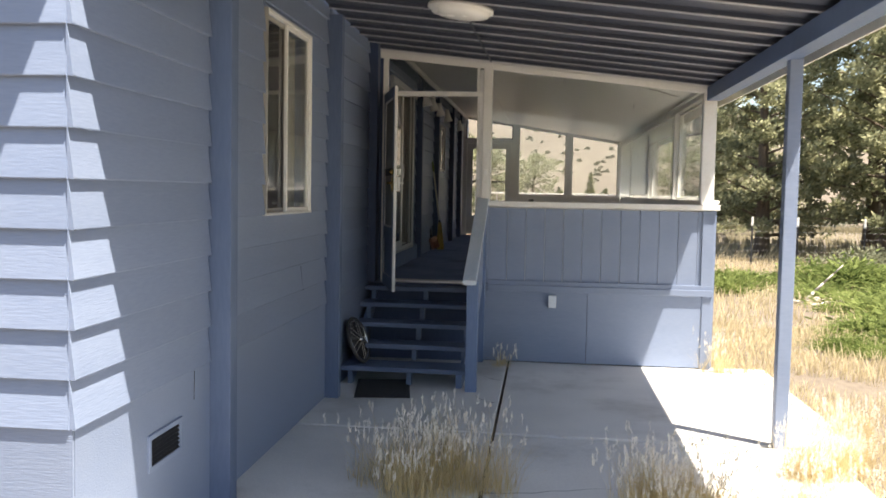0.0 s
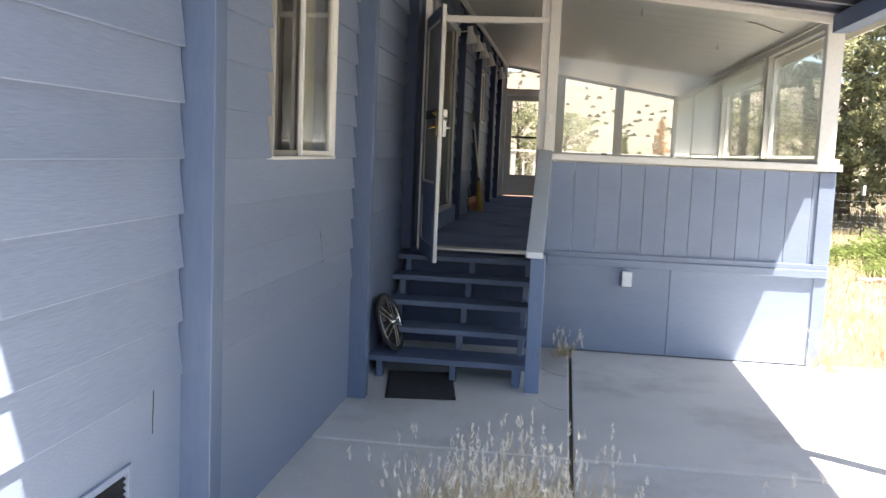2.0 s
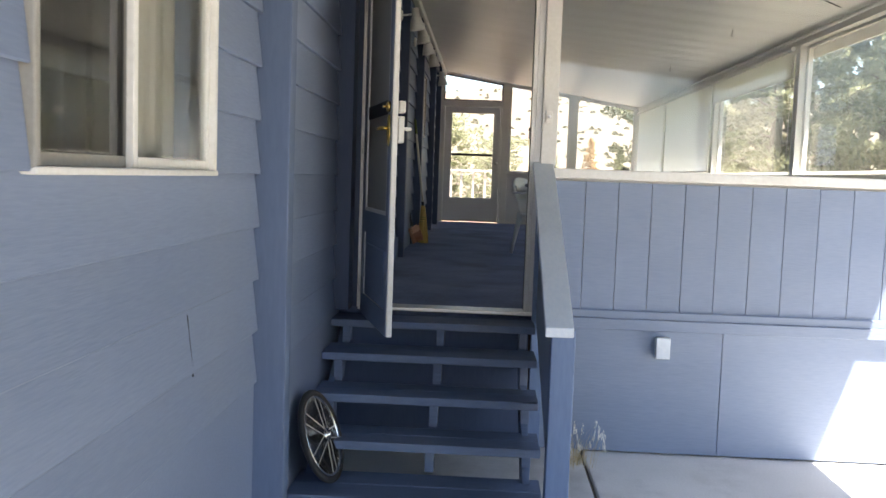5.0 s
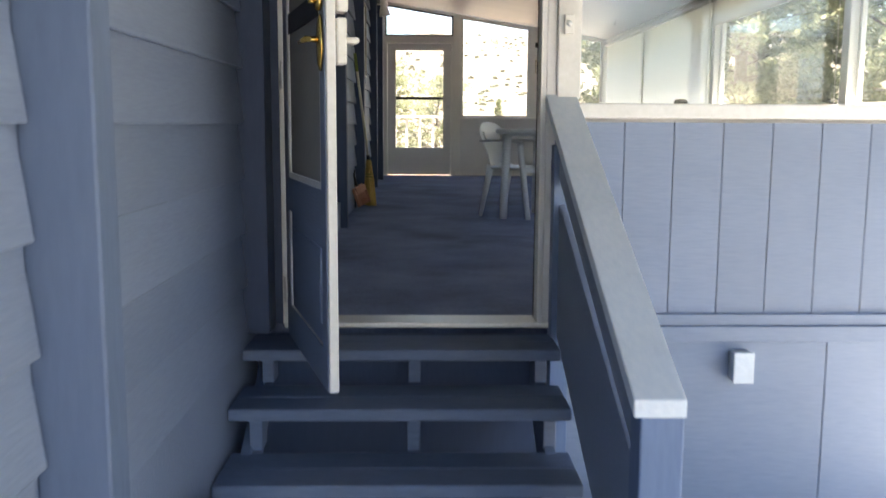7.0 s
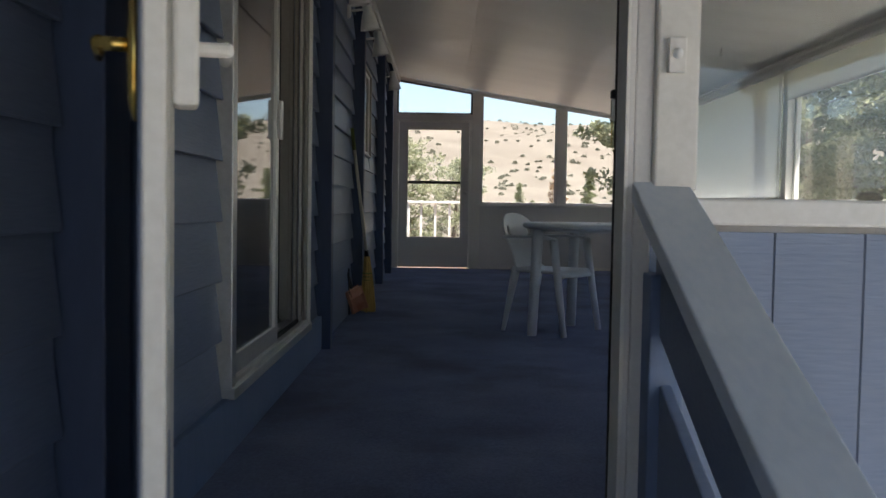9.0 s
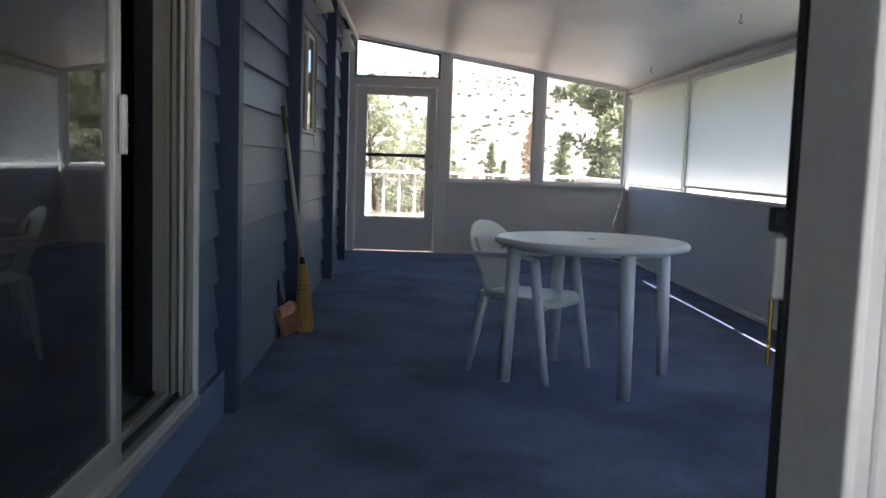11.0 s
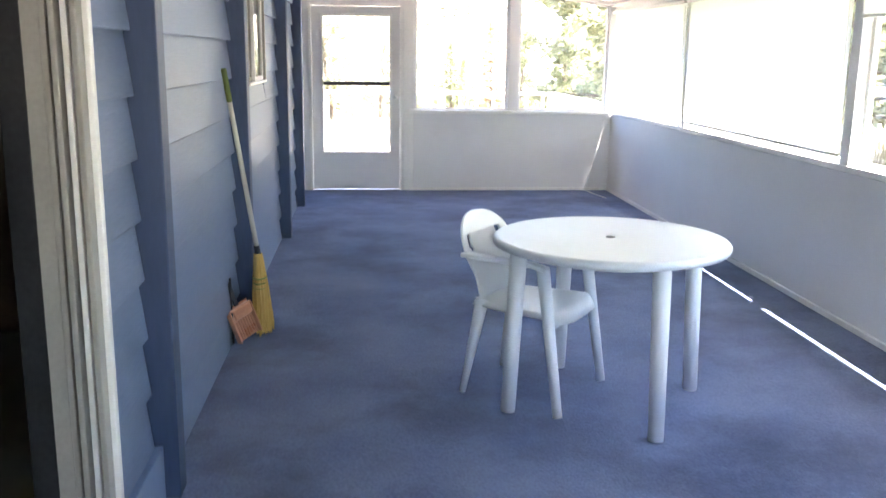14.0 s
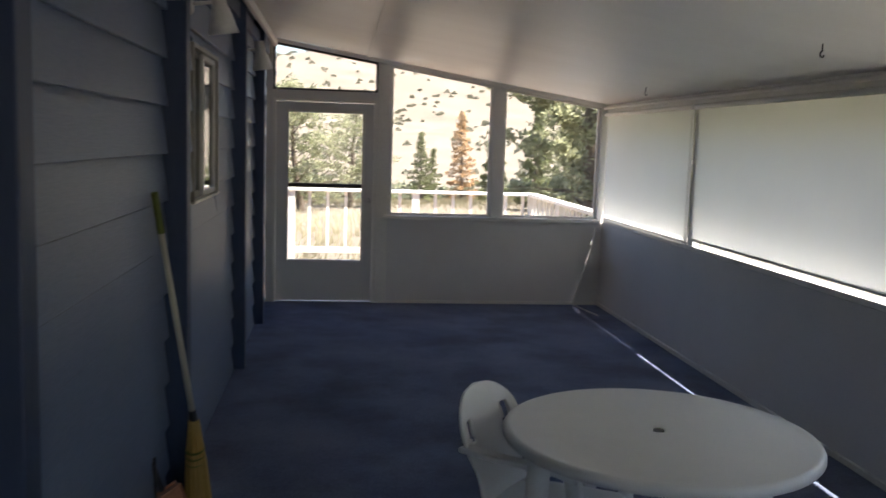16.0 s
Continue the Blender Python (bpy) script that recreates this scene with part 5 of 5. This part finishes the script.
def tree_parts(seed, height, spread, leaves, mat, style):
    """Trunk and crown meshes of a juniper (loose, many clumps) or a conifer (pointed, in tiers)."""
    rng = np.random.default_rng(seed)
    rnd = random.Random(seed)
    bm = bmesh.new()
    tips, weights = [], []
    lean = Vector((rnd.uniform(-0.06, 0.06), rnd.uniform(-0.06, 0.06), 1))
    p, r = Vector((0, 0, -0.3)), 0.028 * height
    spine = []
    for k in range(8):
        q = p + lean * (height * 0.92 + 0.3) / 8 + Vector((rnd.uniform(-0.1, 0.1), rnd.uniform(-0.1, 0.1), 0)) * (0.6 if style == "juniper" else 0.1)
        rod(bm, p, q, r, r * 0.84, 9, False)
        spine.append((q.copy(), r * 0.84))
        p, r = q, r * 0.84
    limbs = 54 if style == "juniper" else 56
    for k in range(limbs):
        f = (k + 0.5) / limbs
        h0 = 0.10 + 0.88 * f
        j = min(int(h0 * 8), 7)
        base = spine[j][0].lerp(spine[max(j - 1, 0)][0], 1 - (h0 * 8 - j)) if j else spine[0][0] * h0 * 8
        a = k * 2.4 + rnd.uniform(-0.5, 0.5)
        if style == "juniper":
            ln = spread * (0.5 + 0.65 * math.sin(math.pi * min(0.2 + 0.8 * f, 1.0)) ** 0.8) * rnd.uniform(0.6, 1.1)
            ln *= 0.45 if f > 0.93 else 1
            up = rnd.uniform(0.05, 0.65)
        else:
            ln = spread * (1.05 - f) * rnd.uniform(0.75, 1.1)
            up = rnd.uniform(-0.12, 0.18)
        end = base + Vector((math.cos(a), math.sin(a), up)) * ln
        rod(bm, base, end, max(0.012, spine[j][1] * 0.32), 0.008, 5, False)
        steps = 5
        for i in range(1, steps + 1):
            c = base.lerp(end, 0.25 + 0.75 * i / steps)
            tips.append(c + Vector((rnd.gauss(0, 0.18), rnd.gauss(0, 0.18), rnd.gauss(0, 0.12))) * spread * 0.35)
            weights.append((0.5 + 0.5 * rnd.random()) * (0.35 + 0.65 * ln / spread))
    trunk = sheet_from(bm, True)
    trunk.materials.append(BARK)
    tips, weights = np.array([t[:] for t in tips]), np.array(weights)
    pick = rng.choice(len(tips), size=leaves, p=weights / weights.sum())
    rad = spread * (0.165 if style == "juniper" else 0.13) * rng.uniform(0.6, 1.25, len(tips))
    o = rng.normal(size=(leaves, 3))
    o /= np.linalg.norm(o, axis=1, keepdims=True)
    o *= (rng.uniform(0.15, 1.0, (leaves, 1)) ** 0.5) * rad[pick][:, None]
    o[:, 2] *= 0.75
    c = tips[pick] + o
    dirs = o * 1.2 + rng.normal(size=(leaves, 3)) * 0.12 + np.array([0, 0, 0.10 if style == "juniper" else 0.0])
    size = 0.05 + 0.013 * height
    crown = quads("crown", sprays(c, dirs, size, size * 0.45, rng), leaves, mat)
    return trunk, crown


def plant_tree(meshes, name, x, y, turn, scale, label, group):
    t = thing(name, Matrix.LocRotScale((x, y, ground_z(x, y)), Euler((0, 0, turn)), Vector(scale)), label, "tree", group)
    for nm, me in zip(("trunk", "crown"), meshes):
        ob = new(nm, me)
        ob.parent = t
    return t


near = [tree_parts(11 + i, 9.0, 1.9, 17000, JUNIPER, "juniper") for i in range(3)]
# the last seven extend the row out of view, added to block low sky light
for i, (x, y, s) in enumerate(((6.3, 27.0, 0.95), (9.3, 25.5, 1.08), (7.9, 30.5, 1.15), (10.9, 31.5, 1.2), (12.4, 27.0, 1.0), (16.2, 28.5, 1.05), (14.6, 22.5, 0.95), (19.0, 25.0, 1.0), (13.6, 17.2, 0.9), (17.0, 13.5, 1.0), (11.2, 22.3, 0.8), (5.6, 33.5, 1.05), (22.0, 18.0, 1.1), (11.8, 18.6, 0.85), (12.6, 14.4, 0.95), (11.6, 11.0, 0.9), (13.2, 7.6, 1.0), (12.2, 4.2, 0.95), (13.6, 0.8, 1.05), (15.6, 10.4, 1.1))):
    plant_tree(near[i % 3], "juniper_tree", x, y, i * 1.7, (s * 1.05, s * 1.05, s), "tall grey-green juniper with a ragged dense crown", "junipers beside the porch")
mid = [tree_parts(31 + i, 4.8, 1.5, 9000, JUNIPER, "juniper") for i in range(2)]
for i, (x, y, s) in enumerate(((-2.3, 42.0, 1.0), (-0.6, 45.0, 0.85), (7.0, 38.0, 1.05), (9.6, 41.0, 1.1), (-6.5, 47.0, 1.1), (8.6, 45.5, 0.8))):
    plant_tree(mid[i % 2], "juniper_bush_tree", x, y, i * 2.1, (s * 1.15, s * 1.15, s), "bushy green juniper below the deck", "junipers below the deck")
fir = [tree_parts(51 + i, 4.4, 0.95, 8000, PINE, "conifer") for i in range(2)]
for i, (x, y, s) in enumerate(((2.6, 50.0, 0.78), (5.3, 48.0, 0.86), (6.2, 43.5, 1.05), (1.2, 54.0, 0.65), (8.3, 52.0, 0.9), (3.6, 57.0, 0.7))):
    plant_tree(fir[i % 2], "conifer_tree", x, y, i * 1.3, (s, s, s), "young green conifer in the field", "conifers in the field")
plant_tree(tree_parts(71, 4.4, 0.95, 6500, RUST, "conifer"), "dead_conifer_tree", 4.7, 52.0, 0.4, (1, 1, 1.05), "dead conifer with rust-orange needles", "")


def shrub_mesh(seed, n, mat):
    rng = np.random.default_rng(seed)
    knots = np.stack([rng.normal(0, 0.45, 26), rng.normal(0, 0.45, 26), np.zeros(26)], axis=1)
    knots[:, 2] = 0.28 * np.exp(-(knots[:, 0] ** 2 + knots[:, 1] ** 2)) * rng.uniform(0.5, 1.3, 26)
    pick = rng.integers(0, 26, n)
    o = rng.normal(size=(n, 3)) * np.array([0.20, 0.20, 0.12])
    c = knots[pick] + o
    c[:, 2] = np.abs(c[:, 2]) + 0.03
    dirs = o * np.array([3, 3, 1]) + rng.normal(size=(n, 3)) * 0.15 + np.array([0, 0, 0.35])
    return quads("shrub", sprays(c, dirs, 0.13, 0.035, rng), n, mat)


shrubs = [shrub_mesh(5 + i, 5200, SHRUB) for i in range(2)]
for i, (x, y, s) in enumerate(((3.6, 10.7, 0.45), (4.3, 11.9, 0.6), (4.9, 16.4, 0.6), (5.3, 14.6, 0.7), (3.9, 18.3, 0.7), (5.1, 18.4, 0.8), (5.9, 18.2, 1.4), (7.2, 17.2, 1.3), (4.7, 10.9, 0.8), (5.4, 11.6, 1.2), (5.9, 13.4, 1.2), (6.6, 14.6, 1.4), (5.0, 9.4, 0.6), (5.8, 9.2, 1.0), (7.4, 12.0, 1.5), (8.6, 15.0, 1.6), (3.4, 17.4, 0.9), (6.6, 10.4, 1.3), (8.9, 18.5, 1.4), (10.5, 16.0, 1.5), (4.2, 8.6, 0.7), (4.9, 7.6, 0.9), (5.6, 6.4, 0.9))):
    ob = new("low_shrub", shrubs[i % 2])
    ob.matrix_basis = Matrix.LocRotScale((x, y, ground_z(x, y)), Euler((0, 0, i * 2.3)), Vector((s, s, s * 0.75)))
    tagged(ob, "low spreading bright green juniper shrub in dry grass", "shrub", "low shrubs beside the pad")
sage = shrub_mesh(9, 3600, SAGE)
for x, y, s in ((7.6, 21.5, 1.3), (9.6, 21.0, 1.6), (11.6, 19.5, 1.6)):
    ob = new("sage_bush", sage)
    ob.matrix_basis = Matrix.LocRotScale((x, y, ground_z(x, y)), Euler((0, 0, x)), Vector((s, s, s * 0.9)))
    tagged(ob, "pale grey-green sage bush near the fence", "bush", "sage bushes")


def grass(seed, pts, low, high, mat, lean=0.3, width=0.006):
    """Bent blades of dry grass rooted at pts."""
    rng = np.random.default_rng(seed)
    n = len(pts)
    h = rng.uniform(low, high, (n, 1))
    a = rng.uniform(0, 2 * math.pi, n)
    d = np.stack([np.cos(a), np.sin(a), np.zeros(n)], axis=1)
    s = np.stack([-np.sin(a), np.cos(a), np.zeros(n)], axis=1) * width
    up = np.array([0, 0, 1.0])
    k = rng.uniform(0.2, 1.0, (n, 1)) * lean
    m = pts + up * h * 0.55 + d * h * k * 0.35
    t = pts + up * h * 0.98 + d * h * k
    return np.stack([pts - s, pts + s, m + s * 0.8, m - s * 0.8, m - s * 0.8, m + s * 0.8, t + s * 0.15, t - s * 0.15], axis=1).reshape(-1, 3), t


rng = np.random.default_rng(3)


def clump(name, x, y, z, radius, n, low, high, label):
    """Bunch grass: many short leaves, fewer tall stalks, a feathery head on each stalk."""
    th = thing(name, (x, y, z), label, "grass clump", "dry grass clumps on the pad")

    def roots(m, spread):
        ang, rr = rng.uniform(0, 2 * math.pi, m), spread * rng.random(m) ** 0.8
        knot = rng.normal(size=(5, 2)) * radius * 0.45
        k = rng.integers(0, 5, m)
        return np.stack([knot[k, 0] + rr * np.cos(ang) * 0.6, knot[k, 1] + rr * np.sin(ang) * 0.6, np.zeros(m)], axis=1)

    n, stalks = int(n * 1.5), int(n * 0.75)
    low_v, _ = grass(int(x * 100 + 900), roots(n, radius), high * 0.12, high * 0.66, GRASS, 1.15, 0.0016)
    tall_v, tips = grass(int(x * 100 + 901), roots(stalks, radius * 0.9), high * 0.40, high * 1.02, GRASS, 0.72, 0.0013)
    ob = new("grass_tuft", quads("grass_tuft", np.concatenate([low_v, tall_v]), 2 * (n + stalks), GRASS))
    ob.parent = th
    tagged(ob, kind="stuff")
    headed = tips[rng.random(stalks) < 0.55]
    c = np.repeat(headed, 12, axis=0) + rng.normal(size=(len(headed) * 12, 3)) * np.array([0.0035, 0.0035, 0.016])
    dirs = rng.normal(size=(len(c), 3)) * 0.35 + np.array([0, 0, 1.0])
    ob = new("seed_head", quads("seed_head", sprays(c, dirs, 0.026, 0.005, rng), len(c), SEED))
    ob.parent = th
    tagged(ob, kind="stuff")


for x, y, r, n, hi in ((-0.72, 5.02, 0.32, 520, 0.44), (-0.42, 5.22, 0.20, 300, 0.50), (0.62, 4.95, 0.16, 300, 0.44), (0.92, 4.9, 0.17, 320, 0.42), (0.75, 4.3, 0.18, 260, 0.36), (1.72, 5.7, 0.16, 300, 0.36), (1.95, 5.95, 0.22, 360, 0.34), (1.45, 4.75, 0.25, 420, 0.40), (-0.22, 4.2, 0.15, 160, 0.24), (-0.36, 8.95, 0.10, 70, 0.20), (1.76, 9.05, 0.10, 110, 0.42), (2.15, 4.9, 0.3, 480, 0.40), (1.2, 4.1, 0.3, 380, 0.34), (2.3, 6.9, 0.2, 260, 0.30)):
    clump("grass_clump", x, y, ground_z(x, y) + (0.03 if x < 2 else 0), r, n, hi * 0.35, hi, "tall dry bunch grass with pale feathery heads")


def field(seed, n, x0, x1, y0, y1, lo, hi, keep, width):
    r = np.random.default_rng(seed)
    x, y = r.uniform(x0, x1, n), r.uniform(y0, y1, n)
    k = np.array([keep(a, b) for a, b in zip(x, y)])
    x, y = x[k], y[k]
    z = np.array([ground_z(a, b) for a, b in zip(x, y)]) - 0.01
    return grass(seed, np.stack([x, y, z], axis=1), lo, hi, GRASS, 0.7, width)[0]


def off_pad(x, y):
    if x < 2.0 + 0.25 * noise.noise((y * 1.2, 0, 0)) and 2.6 < y < 9.3:
        return False
    if x < 1.74 and y > 2.6:
        return False
    return noise.noise((x * 0.9, y * 0.9, 3)) > -0.28


v = np.concatenate([field(21, 36000, 1.5, 6.0, 2.2, 13.0, 0.03, 0.16, off_pad, 0.0032), field(22, 30000, 1.8, 14.0, 9.0, 26.0, 0.05, 0.24, off_pad, 0.007)])
ob = new("dry_grass", quads("dry_grass", v, len(v) // 4, FIELD))
tagged(ob, "sparse dry golden grass covering the ground", "grass", kind="stuff")

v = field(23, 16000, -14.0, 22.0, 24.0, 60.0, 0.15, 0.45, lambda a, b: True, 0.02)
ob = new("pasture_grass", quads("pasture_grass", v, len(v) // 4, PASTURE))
tagged(ob, "field grass below the deck, colour darkened to tone down sunlight", "grass", kind="stuff")

# scrub over the hillside
r = np.random.default_rng(8)
cs, ds = [], []
for i in range(3200):
    y = 95 + 400 * r.random() ** 1.3
    x = r.uniform(-0.75, 0.85) * y
    if noise.noise((x * 0.03, y * 0.03, 1)) < -0.12 and r.random() < 0.75:
        continue
    s = r.uniform(0.3, 0.85) * (2.0 if r.random() < 0.12 else 1.0)
    z = ground_z(x, y)
    n = 30
    o = r.normal(size=(n, 3))
    o /= np.linalg.norm(o, axis=1, keepdims=True)
    o[:, 2] = np.abs(o[:, 2]) * (1.7 if s > 1.4 else 0.9)
    cs.append(np.array([x, y, z]) + o * s * r.uniform(0.6, 1.05, (n, 1)))
    ds.append(np.concatenate([o + r.normal(size=(n, 3)) * 0.4, np.full((n, 1), s)], axis=1))
cs, ds = np.concatenate(cs), np.concatenate(ds)
ob = new("hillside_scrub", quads("hillside_scrub", sprays(cs, ds[:, :3], 0.75, 0.6, r), len(cs), HILLSCRUB))
tagged(ob, "scattered dark scrub and small trees on the hillside", "scrub", kind="stuff")

# grey-green brush along the foot of the hill
cs, ds = [], []
for i in range(620):
    y = r.uniform(58, 120)
    x = r.uniform(-0.45, 0.5) * y
    if noise.noise((x * 0.05, y * 0.05, 6)) < -0.05:
        continue
    s = r.uniform(0.5, 1.25)
    n = 70
    o = r.normal(size=(n, 3))
    o /= np.linalg.norm(o, axis=1, keepdims=True)
    o[:, 2] = np.abs(o[:, 2]) * 0.7
    cs.append(np.array([x, y, ground_z(x, y)]) + o * s * r.uniform(0.5, 1.1, (n, 1)) * np.array([1.5, 1.0, 1.0]))
    ds.append(o + r.normal(size=(n, 3)) * 0.5)
cs, ds = np.concatenate(cs), np.concatenate(ds)
ob = new("valley_brush", quads("valley_brush", sprays(cs, ds, 0.5, 0.28, r), len(cs), SAGE))
tagged(ob, "grey-green brush along the foot of the hill", "brush", kind="stuff")

# ---- wire fence by the trees ----
fence = thing("wire_fence", (5.5, 23.2, 0), "wire mesh fence on steel posts with white tops", "fence")
for x in (2.4, 3.8, 5.2, 6.3, 7.9, 9.4):
    z = ground_z(x, 23.2)
    bm = boxed(x - 0.02, x + 0.02, 23.18, 23.22, z - 0.1, z + 1.05, 0.003)
    p = part("post", bm, DARKMETAL, fence)
    part("white_top", boxed(x - 0.026, x + 0.026, 23.174, 23.226, z + 1.05, z + 1.28, 0.004), WHITE, p, "white painted post top")
for k in range(7):
    bm = bmesh.new()
    rod(bm, (2.4, 23.17, 0.12 + 0.16 * k + ground_z(2.4, 23.2)), (9.4, 23.17, 0.12 + 0.16 * k + ground_z(9.4, 23.2)), 0.0022, 0.0022, 4)
    part("wire", bm, DARKMETAL, fence)
bm = bmesh.new()
for k in range(24):
    x = 2.4 + 0.3 * k
    rod(bm, (x, 23.17, 0.1 + ground_z(x, 23.2)), (x, 23.17, 1.1 + ground_z(x, 23.2)), 0.0018, 0.0018, 4)
part("stay_wire", bm, DARKMETAL, fence)

# fallen branches in the grass
rnd = random.Random(12)
for i in range(9):
    x, y = 4.3 + rnd.uniform(-0.5, 0.9), 15.6 + rnd.uniform(-0.6, 0.6)
    a, ln = rnd.uniform(-0.5, 0.6), rnd.uniform(0.5, 1.1)
    bm = bmesh.new()
    p, r_ = Vector((0, 0, 0.02)), 0.035
    for k in range(4):
        q = p + Vector((math.cos(a) * ln / 4, math.sin(a) * ln / 4, rnd.uniform(-0.01, 0.06) if i else 0.16))
        rod(bm, p, q, r_, r_ * 0.75, 7)
        p, r_, a = q, r_ * 0.75, a + rnd.uniform(-0.4, 0.4)
    b = part("fallen_branch", bm, DEADWOOD, None, "bleached fallen branch lying in dry grass", True)
    b.matrix_basis = Matrix.Translation((x, y, ground_z(x, y)))
    tagged(b, category="branch", group="fallen branches")
